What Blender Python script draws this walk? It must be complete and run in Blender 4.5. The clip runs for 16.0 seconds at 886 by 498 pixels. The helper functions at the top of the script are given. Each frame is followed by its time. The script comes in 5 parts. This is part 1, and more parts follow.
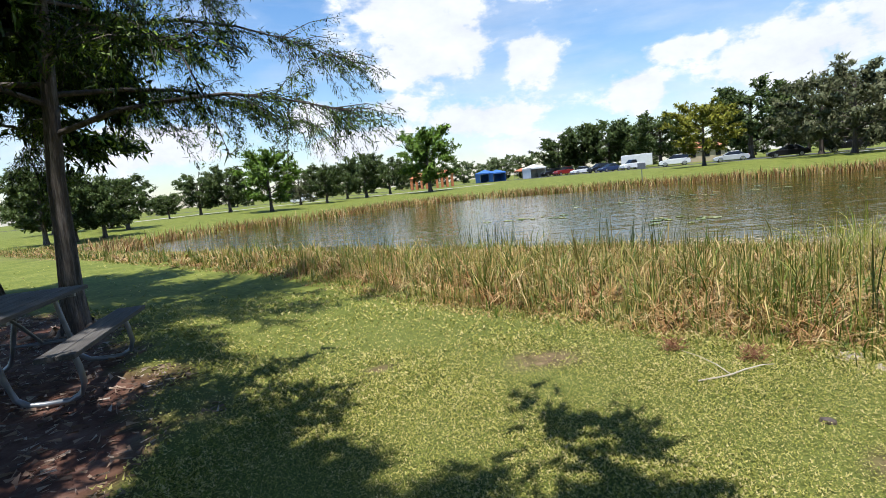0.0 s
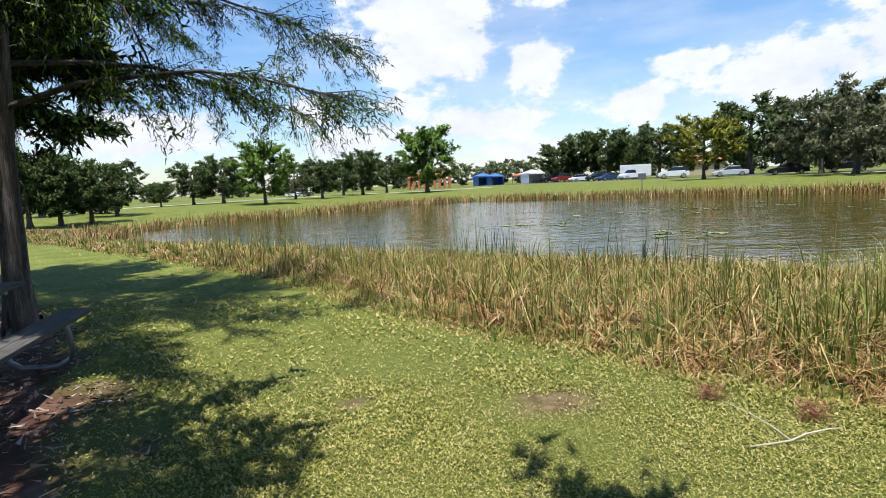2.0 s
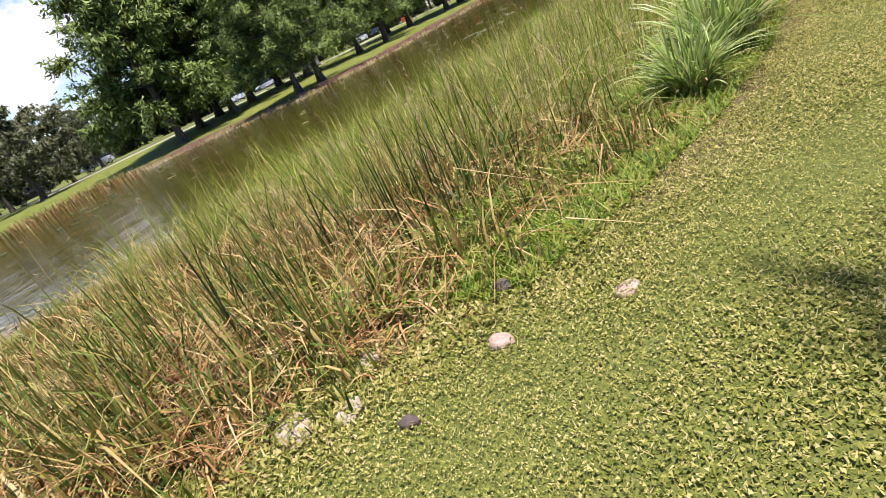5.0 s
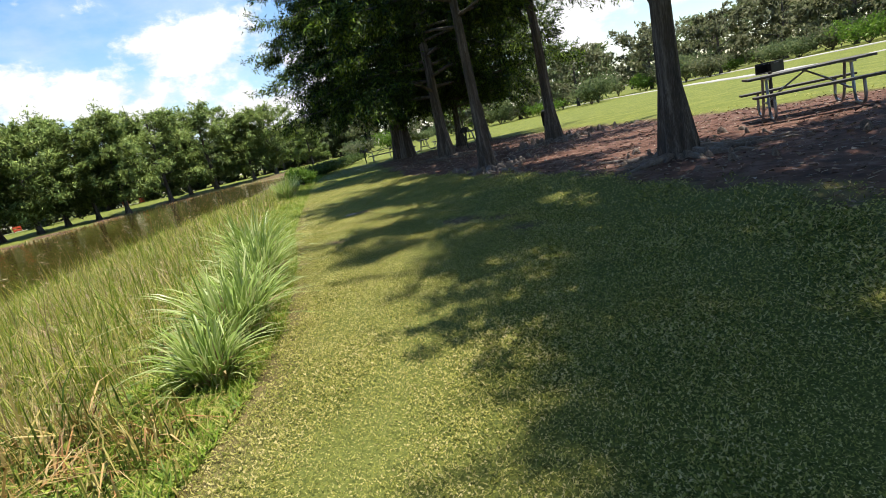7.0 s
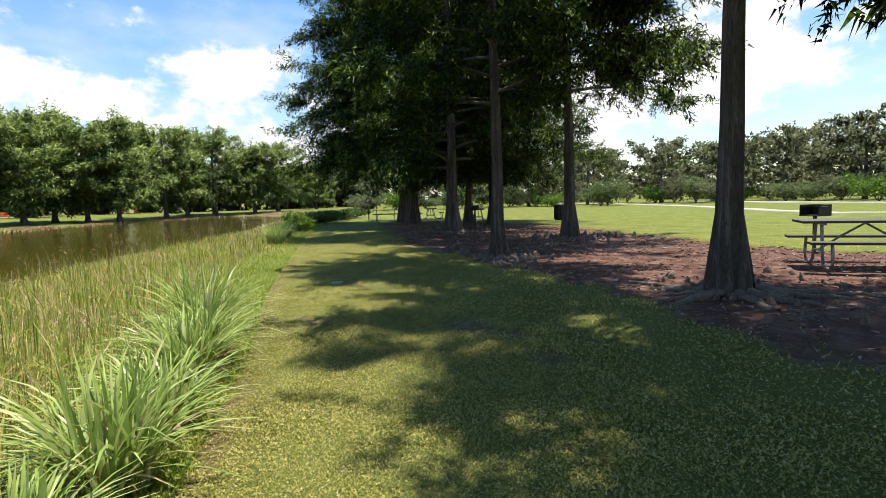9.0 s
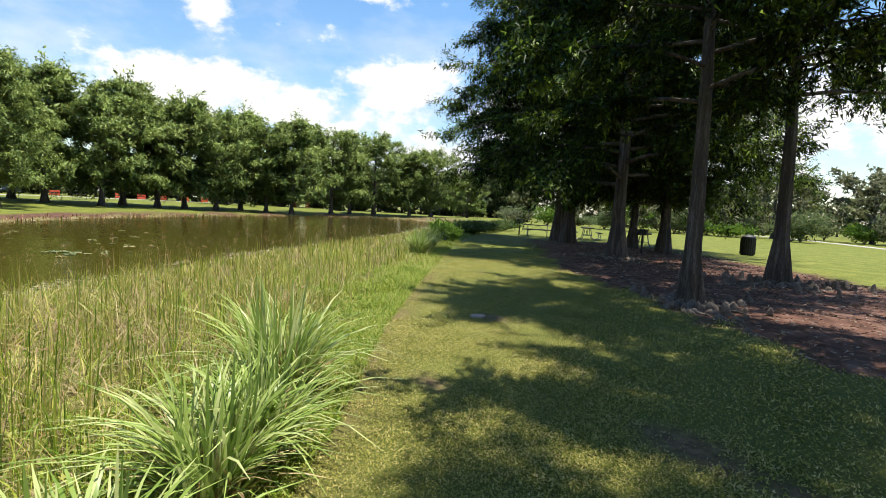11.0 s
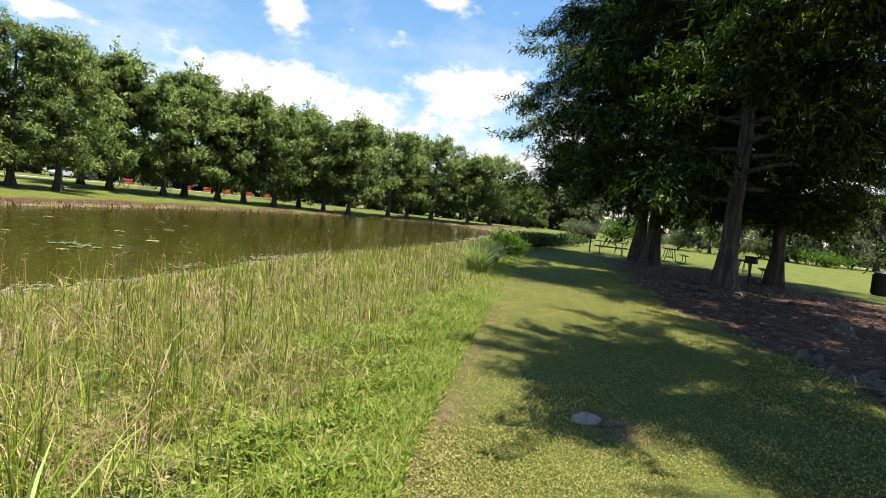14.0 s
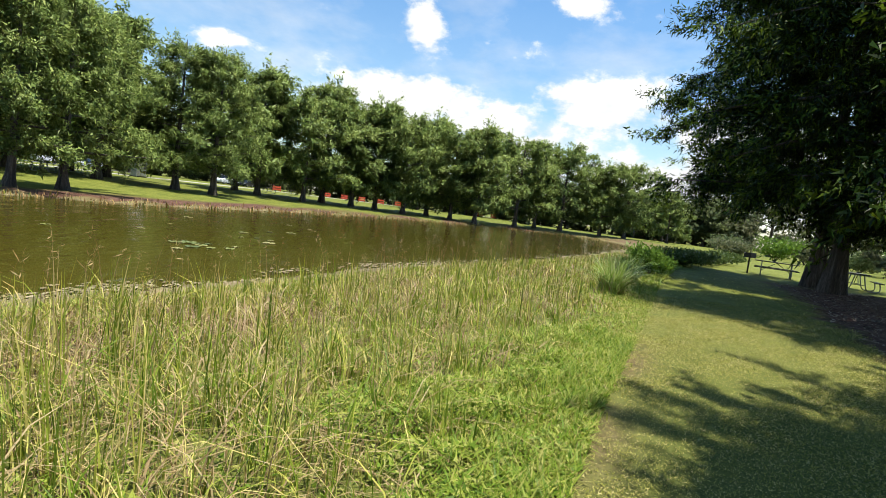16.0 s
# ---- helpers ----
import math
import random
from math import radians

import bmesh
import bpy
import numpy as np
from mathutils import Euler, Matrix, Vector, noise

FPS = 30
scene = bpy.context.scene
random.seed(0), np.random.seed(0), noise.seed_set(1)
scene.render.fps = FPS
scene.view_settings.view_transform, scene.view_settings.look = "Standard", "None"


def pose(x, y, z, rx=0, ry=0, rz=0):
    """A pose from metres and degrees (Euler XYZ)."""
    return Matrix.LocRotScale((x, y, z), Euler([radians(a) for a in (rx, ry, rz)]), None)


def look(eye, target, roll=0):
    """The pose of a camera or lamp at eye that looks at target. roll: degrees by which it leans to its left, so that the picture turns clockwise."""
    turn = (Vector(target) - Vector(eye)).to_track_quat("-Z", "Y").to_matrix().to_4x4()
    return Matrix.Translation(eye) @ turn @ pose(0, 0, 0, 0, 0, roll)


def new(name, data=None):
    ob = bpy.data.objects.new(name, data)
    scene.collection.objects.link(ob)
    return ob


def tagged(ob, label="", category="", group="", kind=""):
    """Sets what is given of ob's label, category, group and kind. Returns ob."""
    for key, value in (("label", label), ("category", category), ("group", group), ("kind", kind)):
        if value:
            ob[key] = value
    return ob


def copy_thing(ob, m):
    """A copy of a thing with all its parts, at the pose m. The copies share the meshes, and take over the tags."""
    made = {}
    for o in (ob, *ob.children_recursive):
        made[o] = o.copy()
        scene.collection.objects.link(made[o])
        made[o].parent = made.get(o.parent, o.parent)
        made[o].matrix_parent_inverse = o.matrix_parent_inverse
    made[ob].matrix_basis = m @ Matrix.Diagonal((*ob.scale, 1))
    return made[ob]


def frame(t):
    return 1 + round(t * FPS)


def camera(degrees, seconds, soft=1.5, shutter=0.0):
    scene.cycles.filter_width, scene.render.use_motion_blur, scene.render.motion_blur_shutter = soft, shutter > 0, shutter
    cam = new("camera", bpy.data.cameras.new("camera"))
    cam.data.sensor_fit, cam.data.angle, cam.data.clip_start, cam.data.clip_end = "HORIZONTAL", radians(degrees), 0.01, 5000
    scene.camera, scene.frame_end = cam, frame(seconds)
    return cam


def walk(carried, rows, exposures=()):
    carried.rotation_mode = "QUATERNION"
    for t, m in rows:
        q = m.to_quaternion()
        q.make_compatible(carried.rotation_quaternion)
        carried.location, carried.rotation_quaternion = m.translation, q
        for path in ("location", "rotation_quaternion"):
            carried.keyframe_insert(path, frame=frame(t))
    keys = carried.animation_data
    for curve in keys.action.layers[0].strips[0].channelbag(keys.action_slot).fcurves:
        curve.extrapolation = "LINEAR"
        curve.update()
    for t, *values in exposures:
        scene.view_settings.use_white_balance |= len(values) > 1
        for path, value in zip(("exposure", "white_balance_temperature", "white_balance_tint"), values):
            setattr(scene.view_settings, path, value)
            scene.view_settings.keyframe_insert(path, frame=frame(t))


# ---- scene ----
cam = camera(79.0, 16.0, soft=0.6)
PATH = [
    (0.0, pose(-0.000, -0.000, 1.414, 82.88, 5.70, -0.72)),
    (0.5, pose(0.058, 0.169, 1.393, 81.14, 8.95, -7.21)),
    (1.0, pose(0.068, 0.292, 1.387, 81.53, 8.12, -7.96)),
    (1.5, pose(0.021, 0.468, 1.411, 83.01, 4.09, -2.40)),
    (2.0, pose(0.002, 0.713, 1.411, 82.97, 2.96, -0.99)),
    (2.5, pose(-0.017, 1.055, 1.380, 82.15, 3.32, -3.90)),
    (3.0, pose(0.072, 1.448, 1.339, 80.83, 6.62, -13.12)),
    (3.5, pose(0.203, 1.679, 1.347, 77.22, 12.30, -31.23)),
    (4.0, pose(0.394, 1.868, 1.393, 70.82, 17.61, -50.29)),
    (4.5, pose(0.775, 1.996, 1.288, 67.22, 22.23, -63.72)),
    (5.0, pose(1.296, 2.021, 1.157, 65.01, 23.23, -78.77)),
    (5.2, pose(1.420, 2.029, 1.152, 65.67, 23.26, -84.05)),
    (7.3, pose(1.575, 1.823, 1.266, 79.94, 11.01, -127.84)),
    (7.5, pose(1.679, 1.791, 1.300, 82.22, 8.24, -125.77)),
    (8.0, pose(2.023, 1.631, 1.333, 82.98, 6.56, -124.77)),
    (8.5, pose(2.410, 1.366, 1.344, 83.53, 5.63, -127.93)),
    (9.0, pose(2.768, 1.197, 1.366, 84.66, 1.60, -124.98)),
    (9.5, pose(3.191, 1.045, 1.360, 85.55, -3.43, -116.41)),
    (9.7, pose(3.371, 0.964, 1.353, 85.51, -5.22, -112.71)),
    (11.8, pose(5.570, 0.050, 1.399, 85.74, -3.21, -107.92)),
    (12.0, pose(5.771, 0.011, 1.386, 85.64, -3.56, -107.40)),
    (12.5, pose(6.233, -0.076, 1.373, 85.72, -4.33, -106.93)),
    (13.0, pose(6.753, -0.242, 1.389, 85.88, -4.70, -105.67)),
    (13.5, pose(7.291, -0.353, 1.387, 85.99, -5.36, -104.18)),
    (14.0, pose(7.744, -0.449, 1.391, 86.04, -6.18, -102.89)),
    (14.5, pose(8.108, -0.624, 1.367, 86.17, -6.43, -99.66)),
    (15.0, pose(8.513, -0.776, 1.295, 86.33, -6.81, -95.61)),
    (15.5, pose(9.038, -0.868, 1.309, 85.49, -7.71, -90.85)),
    (16.0, pose(9.551, -0.922, 1.309, 85.53, -7.36, -89.19)),
]
# the clip's camera adjusts its brightness and white balance as it turns: seconds, stops, kelvin, tint
EXPOSURES = [(0.0, 0.60, 6000, 11), (2.0, 0.58, 6000, 12), (3.5, 0.52, 6050, 15), (4.3, 0.58, 6100, 17), (5.0, 0.78, 6250, 20), (7.3, 0.80, 6550, 9), (9.0, 0.80, 6600, 9), (16.0, 0.74, 6600, 7)]
walk(cam, PATH, EXPOSURES)

# ---- world, sun, exposure ----
SUN_EL, SUN_AZ = radians(76), radians(176)      # azimuth clockwise from +y
sun_dir = Vector((math.sin(SUN_AZ) * math.cos(SUN_EL), math.cos(SUN_AZ) * math.cos(SUN_EL), math.sin(SUN_EL)))
world = bpy.data.worlds.new("sky")
scene.world = world
world.use_nodes = True
wn, wl = world.node_tree.nodes, world.node_tree.links
wn.clear()
w_out, w_bg, w_sky = wn.new("ShaderNodeOutputWorld"), wn.new("ShaderNodeBackground"), wn.new("ShaderNodeTexSky")
w_sky.sky_type, w_sky.sun_disc = "NISHITA", False
w_sky.sun_elevation, w_sky.sun_rotation = SUN_EL, SUN_AZ
w_sky.air_density, w_sky.dust_density, w_sky.ozone_density = 1.15, 0.5, 2.2
w_bg.inputs[1].default_value = 0.051
w_geo, w_sep = wn.new("ShaderNodeTexCoord"), wn.new("ShaderNodeSeparateXYZ")
wl.new(w_geo.outputs["Generated"], w_sep.inputs[0])


def wmath(op, a, b=0.0, clamp=False):
    n = wn.new("ShaderNodeMath")
    n.operation, n.use_clamp = op, clamp
    for k, v in enumerate((a, b)):
        if isinstance(v, (int, float)):
            n.inputs[k].default_value = v
        else:
            wl.new(v, n.inputs[k])
    return n.outputs[0]


# clouds: cumulus heaps (bearing, elevation, half-width, half-height in degrees), torn up by noise
CLOUDS = [(1, 13.5, 7, 4), (-2, 18, 6, 3.5), (11, 11.5, 3.6, 2.6), (-12.5, 7.6, 3, 1.8), (5, 6.2, 7.5, 2), (-3, 8, 3.5, 1.2), (-9, 4.2, 4.5, 1.4), (25, 10, 4, 1.2),
          (21, 6.8, 3, 2.2), (34, 8, 7, 3.2), (42, 9.5, 6, 4), (15, 19, 8, 2), (12, 3, 8, 1.0), (-28, 6, 9, 2.2), (85, 10.5, 8, 3.2), (96, 8.5, 8, 3), (104, 11.5, 7, 3),
          (85, 18, 2.2, 3), (66, 13, 2.6, 0.9), (101, 21, 3.2, 1.3), (118, 9, 8, 4), (55, 17, 4, 1.6), (150, 12, 12, 6), (110, 5, 16, 4), (135, 9, 14, 6), (-7, 5.0, 5, 1.4)]
w_hor = wmath("SQRT", wmath("SUBTRACT", 1.0, wmath("MULTIPLY", w_sep.outputs[2], w_sep.outputs[2]), True))
w_az = wmath("ARCTAN2", w_sep.outputs[0], w_sep.outputs[1])
w_el = wmath("ARCTAN2", w_sep.outputs[2], w_hor)
w_heap = None
for c_b, c_e, c_w, c_h in CLOUDS:
    da = wmath("MULTIPLY", wmath("SUBTRACT", w_az, radians(c_b)), 1 / radians(c_w))
    de = wmath("MULTIPLY", wmath("SUBTRACT", w_el, radians(c_e)), 1 / radians(c_h))
    r2 = wmath("ADD", wmath("MULTIPLY", da, da), wmath("MULTIPLY", de, de))
    one = wmath("POWER", 2.718, wmath("MULTIPLY", r2, -0.9))
    w_heap = one if w_heap is None else wmath("MAXIMUM", w_heap, one)
w_sc = wn.new("ShaderNodeMapping")
w_sc.inputs["Scale"].default_value = (1, 1, 1.7)
wl.new(w_geo.outputs["Generated"], w_sc.inputs[0])
w_n1, w_n2 = wn.new("ShaderNodeTexNoise"), wn.new("ShaderNodeTexNoise")
for nd, sc, dt in ((w_n1, 11.0, 10), (w_n2, 4.5, 5)):
    nd.inputs["Scale"].default_value, nd.inputs["Detail"].default_value, nd.inputs["Roughness"].default_value = sc, dt, 0.6
    wl.new(w_sc.outputs[0], nd.inputs["Vector"])
w_sum = wmath("ADD", w_heap, wmath("MULTIPLY", wmath("SUBTRACT", w_n1.outputs[0], 0.5), 2.4))
w_sum = wmath("ADD", w_sum, wmath("MULTIPLY", wmath("SUBTRACT", w_n2.outputs[0], 0.5), 0.9))
w_map = wn.new("ShaderNodeMapRange")
w_map.interpolation_type = "SMOOTHSTEP"
w_map.inputs[1].default_value, w_map.inputs[2].default_value = 0.30, 0.82
wl.new(w_sum, w_map.inputs[0])
# thin high streaks and horizon haze
w_st = wn.new("ShaderNodeMapping")
w_st.inputs["Scale"].default_value, w_st.inputs["Rotation"].default_value = (1.2, 3.0, 7.0), (0.25, 0.1, 0.6)
wl.new(w_geo.outputs["Generated"], w_st.inputs[0])
w_n3 = wn.new("ShaderNodeTexNoise")
w_n3.inputs["Scale"].default_value, w_n3.inputs["Detail"].default_value, w_n3.inputs["Roughness"].default_value = 2.2, 8, 0.55
wl.new(w_st.outputs[0], w_n3.inputs["Vector"])
w_thin = wmath("MULTIPLY", wmath("MULTIPLY", wmath("SUBTRACT", w_n3.outputs[0], 0.44, True), 2.4, True), wmath("SUBTRACT", 0.75, w_el, True))
w_haze = wmath("MULTIPLY", wmath("SUBTRACT", 0.5, w_el, True), 0.42, True)
w_veil = wmath("ADD", w_map.outputs[0], wmath("ADD", w_haze, w_thin), True)
w_hsv = wn.new("ShaderNodeHueSaturation")
w_hsv.inputs["Saturation"].default_value, w_hsv.inputs["Value"].default_value = 1.3, 2.2
wl.new(w_sky.outputs[0], w_hsv.inputs["Color"])
w_mix = wn.new("ShaderNodeMix")
w_mix.data_type = "RGBA"
wl.new(w_veil, w_mix.inputs[0])
wl.new(w_hsv.outputs[0], w_mix.inputs[6])
w_ccol = wn.new("ShaderNodeMix")
w_ccol.data_type = "RGBA"
wl.new(w_n1.outputs[0], w_ccol.inputs[0])
w_ccol.inputs[6].default_value, w_ccol.inputs[7].default_value = (8.5, 8.8, 9.3, 1), (16.5, 16.5, 16.3, 1)
wl.new(w_ccol.outputs[2], w_mix.inputs[7])
wl.new(w_mix.outputs[2], w_bg.inputs[0])
wl.new(w_bg.outputs[0], w_out.inputs[0])

sun_data = bpy.data.lights.new("sun", "SUN")
sun_data.energy, sun_data.angle, sun_data.color = 5.0, radians(0.55), (1.0, 0.95, 0.86)
sun = new("sun", sun_data)
sun.matrix_world = look(sun_dir * 50, (0, 0, 0))


# ---- materials ----
def nodes_of(m):
    m.use_nodes = True
    nt = m.node_tree
    return nt, nt.nodes["Principled BSDF"]


def material(name, colors, rough=0.7, scale=4.0, detail=6, bump=0.0, metal=0.0, island=0.0, per_object=0.0, trans=0.0, fine=0.0, spec=0.5, stretch=(1, 1, 1), deep=0.02):
    """A noise-driven surface: colours spread over a ramp, varied by island or by object, with relief."""
    m = bpy.data.materials.new(name)
    nt, bsdf = nodes_of(m)
    N, L = nt.nodes, nt.links
    geo = N.new("ShaderNodeTexCoord")
    mp = N.new("ShaderNodeMapping")
    mp.inputs["Scale"].default_value = stretch
    L.new(geo.outputs["Object"], mp.inputs[0])
    noise_tex = N.new("ShaderNodeTexNoise")
    noise_tex.inputs["Scale"].default_value, noise_tex.inputs["Detail"].default_value, noise_tex.inputs["Roughness"].default_value = scale, detail, 0.62
    L.new(mp.outputs[0], noise_tex.inputs["Vector"])
    fac = noise_tex.outputs[0]

    def blend(a, b, k):
        mx = N.new("ShaderNodeMix")
        mx.inputs[0].default_value = k
        L.new(a, mx.inputs[2])
        L.new(b, mx.inputs[3])
        return mx.outputs[0]
    if fine:
        n2 = N.new("ShaderNodeTexNoise")
        n2.inputs["Scale"].default_value, n2.inputs["Detail"].default_value = scale * 9, 4
        L.new(mp.outputs[0], n2.inputs["Vector"])
        fac = blend(fac, n2.outputs[0], fine)
    if island:
        fac = blend(fac, N.new("ShaderNodeNewGeometry").outputs["Random Per Island"], island)
    if per_object:
        fac = blend(fac, N.new("ShaderNodeObjectInfo").outputs["Random"], per_object)
    ramp = N.new("ShaderNodeValToRGB")
    lo, hi = (0.30, 0.70) if not island else (0.15, 0.85)
    els = ramp.color_ramp.elements
    while len(els) < len(colors):
        els.new(0.5)
    for k, c in enumerate(colors):
        els[k].position = lo + (hi - lo) * k / max(1, len(colors) - 1)
        els[k].color = (*c, 1)
    L.new(fac, ramp.inputs[0])
    L.new(ramp.outputs[0], bsdf.inputs["Base Color"])
    bsdf.inputs["Roughness"].default_value, bsdf.inputs["Metallic"].default_value = rough, metal
    bsdf.inputs["Specular IOR Level"].default_value = spec
    if bump:
        b = N.new("ShaderNodeBump")
        b.inputs["Strength"].default_value, b.inputs["Distance"].default_value = bump, deep
        L.new(fac, b.inputs["Height"])
        L.new(b.outputs[0], bsdf.inputs["Normal"])
    if trans:
        tr, mxs = N.new("ShaderNodeBsdfTranslucent"), N.new("ShaderNodeMixShader")
        L.new(ramp.outputs[0], tr.inputs[0])
        mxs.inputs[0].default_value = trans
        L.new(bsdf.outputs[0], mxs.inputs[1])
        L.new(tr.outputs[0], mxs.inputs[2])
        L.new(mxs.outputs[0], N["Material Output"].inputs[0])
    return m


M_LAWN_LEAF = material("lawn_leaf", [(0.075, 0.105, 0.016), (0.235, 0.245, 0.042), (0.41, 0.38, 0.10), (0.60, 0.50, 0.24)], 0.6, 2.2, island=0.66, trans=0.3, spec=0.18)
M_REED = material("reed", [(0.06, 0.105, 0.016), (0.14, 0.19, 0.032), (0.25, 0.25, 0.05), (0.38, 0.30, 0.09), (0.50, 0.38, 0.16)], 0.45, 0.9, island=0.78, trans=0.16, spec=0.18)
M_REED_GREEN = material("bank_blade", [(0.10, 0.18, 0.015), (0.24, 0.33, 0.035), (0.43, 0.43, 0.08), (0.66, 0.53, 0.22)], 0.45, 0.8, island=0.7, trans=0.3, spec=0.18)
M_WEED = material("weed_leaf", [(0.08, 0.15, 0.012), (0.18, 0.28, 0.025), (0.31, 0.36, 0.055), (0.48, 0.44, 0.15)], 0.5, 0.8, island=0.65, trans=0.3, spec=0.2)
M_DEAD = material("dead_reed", [(0.13, 0.06, 0.022), (0.33, 0.17, 0.06), (0.46, 0.29, 0.11), (0.56, 0.43, 0.22)], 0.5, 0.9, island=0.75, trans=0.1, spec=0.18)
M_CATTAIL = material("dark_reed", [(0.03, 0.05, 0.014), (0.07, 0.10, 0.03)], 0.5, 2, island=0.6, trans=0.15, spec=0.18)
M_CLUMP = material("clump_leaf", [(0.17, 0.26, 0.045), (0.33, 0.42, 0.11), (0.54, 0.56, 0.26)], 0.32, 3, island=0.6, trans=0.3, spec=0.18)
# crown shade put into the dark leaf colours, the sunlit rim into the bright one
M_CYPRESS_SHADED = material("cypress_leaf_shaded", [(0.008, 0.020, 0.004), (0.024, 0.052, 0.006), (0.25, 0.37, 0.03)], 0.5, 0.35, island=0.5, trans=0.24, spec=0.18)
# same species across the water, its sunlit look put into paler leaves
M_CYPRESS_LIT = material("cypress_leaf_lit", [(0.08, 0.14, 0.035), (0.22, 0.30, 0.075), (0.42, 0.49, 0.14)], 0.5, 0.3, island=0.45, trans=0.35, spec=0.18)
# dark green lightened a little, with haze over the far lawn in the colour
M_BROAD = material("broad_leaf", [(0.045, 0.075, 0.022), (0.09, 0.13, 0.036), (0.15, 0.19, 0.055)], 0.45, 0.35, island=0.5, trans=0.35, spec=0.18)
M_BRIGHT = material("bright_leaf", [(0.07, 0.13, 0.02), (0.14, 0.24, 0.03), (0.22, 0.32, 0.05)], 0.45, 0.35, island=0.5, trans=0.3, spec=0.18)
M_YELLOW = material("yellow_leaf", [(0.12, 0.15, 0.02), (0.25, 0.26, 0.03), (0.37, 0.33, 0.05)], 0.5, 0.35, island=0.5, trans=0.3, spec=0.18)
M_GREY = material("grey_leaf", [(0.09, 0.11, 0.05), (0.165, 0.18, 0.085), (0.25, 0.245, 0.145)], 0.6, 0.35, island=0.5, trans=0.42, spec=0.18)
# paler leaves: the haze over far trees and shrubs is put into the colour
M_HAZY = material("hazy_leaf", [(0.08, 0.11, 0.045), (0.155, 0.20, 0.08), (0.26, 0.29, 0.13)], 0.6, 0.2, island=0.45, trans=0.45, spec=0.18)
M_STRAW = material("straw", [(0.22, 0.14, 0.06), (0.36, 0.26, 0.12), (0.50, 0.40, 0.21)], 0.6, 3, island=0.6, trans=0.2)
M_BARK = material("bark", [(0.020, 0.015, 0.012), (0.08, 0.062, 0.050), (0.25, 0.215, 0.185)], 0.9, 9, bump=1.0, fine=0.35, stretch=(1, 1, 0.1), deep=0.07)
M_WEATHERED = material("weathered_plank", [(0.03, 0.026, 0.023), (0.07, 0.063, 0.056), (0.14, 0.128, 0.115)], 0.75, 3, bump=0.4, fine=0.5, stretch=(0.2, 3, 3))
M_STEEL = material("galvanised_steel", [(0.2, 0.21, 0.23), (0.3, 0.31, 0.33)], 0.4, 6, metal=0.7)
M_BLACK = material("soot_black_steel", [(0.012, 0.012, 0.013), (0.03, 0.028, 0.026)], 0.6, 6, metal=0.2)
M_CONCRETE = material("concrete", [(0.30, 0.28, 0.25), (0.40, 0.38, 0.34)], 0.9, 0.8, fine=0.3)
M_ASPHALT = material("asphalt", [(0.05, 0.05, 0.052), (0.085, 0.085, 0.085)], 0.9, 0.8, fine=0.4)


# ---- geometry helpers ----
def mesh_of(name, V, Q):
    """A mesh from vertex and quad arrays."""
    me = bpy.data.meshes.new(name)
    V, Q = np.asarray(V, np.float32), np.asarray(Q, np.int32)
    k = Q.shape[1]
    me.vertices.add(len(V))
    me.vertices.foreach_set("co", V.ravel())
    me.loops.add(Q.size)
    me.loops.foreach_set("vertex_index", Q.ravel())
    me.polygons.add(len(Q))
    me.polygons.foreach_set("loop_start", np.arange(0, Q.size, k, dtype=np.int32))
    me.update(calc_edges=True)
    return me


def obj(name, me, mat, parent=None, label="", smooth=False, at=None):
    ob = new(name, me)
    me.materials.append(mat)
    if smooth:
        me.polygons.foreach_set("use_smooth", np.ones(len(me.polygons), bool))
    if parent is not None:
        ob.parent = parent
    if at is not None:
        ob.matrix_basis = at
    if label:
        ob["label"] = label
    return ob


def part(name, bm, mat, parent=None, label="", smooth=False, at=None):
    me = bpy.data.meshes.new(name)
    bm.normal_update()
    bm.to_mesh(me)
    bm.free()
    return obj(name, me, mat, parent, label, smooth, at)


def box(bm, cx, cy, cz, sx, sy, sz, bevel=0.0, m=None):
    g = bmesh.ops.create_cube(bm, size=1.0, matrix=(m or Matrix()) @ Matrix.Translation((cx, cy, cz)) @ Matrix.Diagonal((sx, sy, sz, 1)))
    if bevel:
        bmesh.ops.bevel(bm, geom=list({e for v in g["verts"] for e in v.link_edges}), offset=bevel, segments=2, profile=0.5, affect="EDGES")


def tube(pts, radii, sides=8, ridges=0.0, seed=0):
    """Vertex and quad arrays of a tapered tube along points."""
    pts, radii = np.asarray(pts, float), np.asarray(radii, float)
    d = np.gradient(pts, axis=0)
    d /= np.linalg.norm(d, axis=1)[:, None] + 1e-9
    ref = np.where(np.abs(d[:, 2:3]) > 0.9, [[1.0, 0, 0]], [[0, 0, 1.0]])
    u = np.cross(d, ref)
    u /= np.linalg.norm(u, axis=1)[:, None] + 1e-9
    v = np.cross(d, u)
    a = np.linspace(0, 2 * np.pi, sides, endpoint=False)
    rr = radii[:, None] * np.ones(sides)
    if ridges:
        g = np.random.default_rng(seed)
        prof = 0.5 * np.sin(a * 5 + g.uniform(0, 6)) + 0.3 * np.sin(a * 9 + g.uniform(0, 6)) + 0.2 * g.uniform(-1, 1, sides)
        h = np.linspace(0, 1, len(pts))
        rr = rr * (1 + (ridges * np.exp(-h * 9) + 0.08)[:, None] * prof)
    V = pts[:, None] + rr[..., None] * (np.cos(a)[:, None] * u[:, None] + np.sin(a)[:, None] * v[:, None])
    n = len(pts)
    i, j = np.meshgrid(np.arange(n - 1), np.arange(sides), indexing="ij")
    q = np.stack([i * sides + j, i * sides + (j + 1) % sides, (i + 1) * sides + (j + 1) % sides, (i + 1) * sides + j], -1).reshape(-1, 4)
    return V.reshape(-1, 3), q


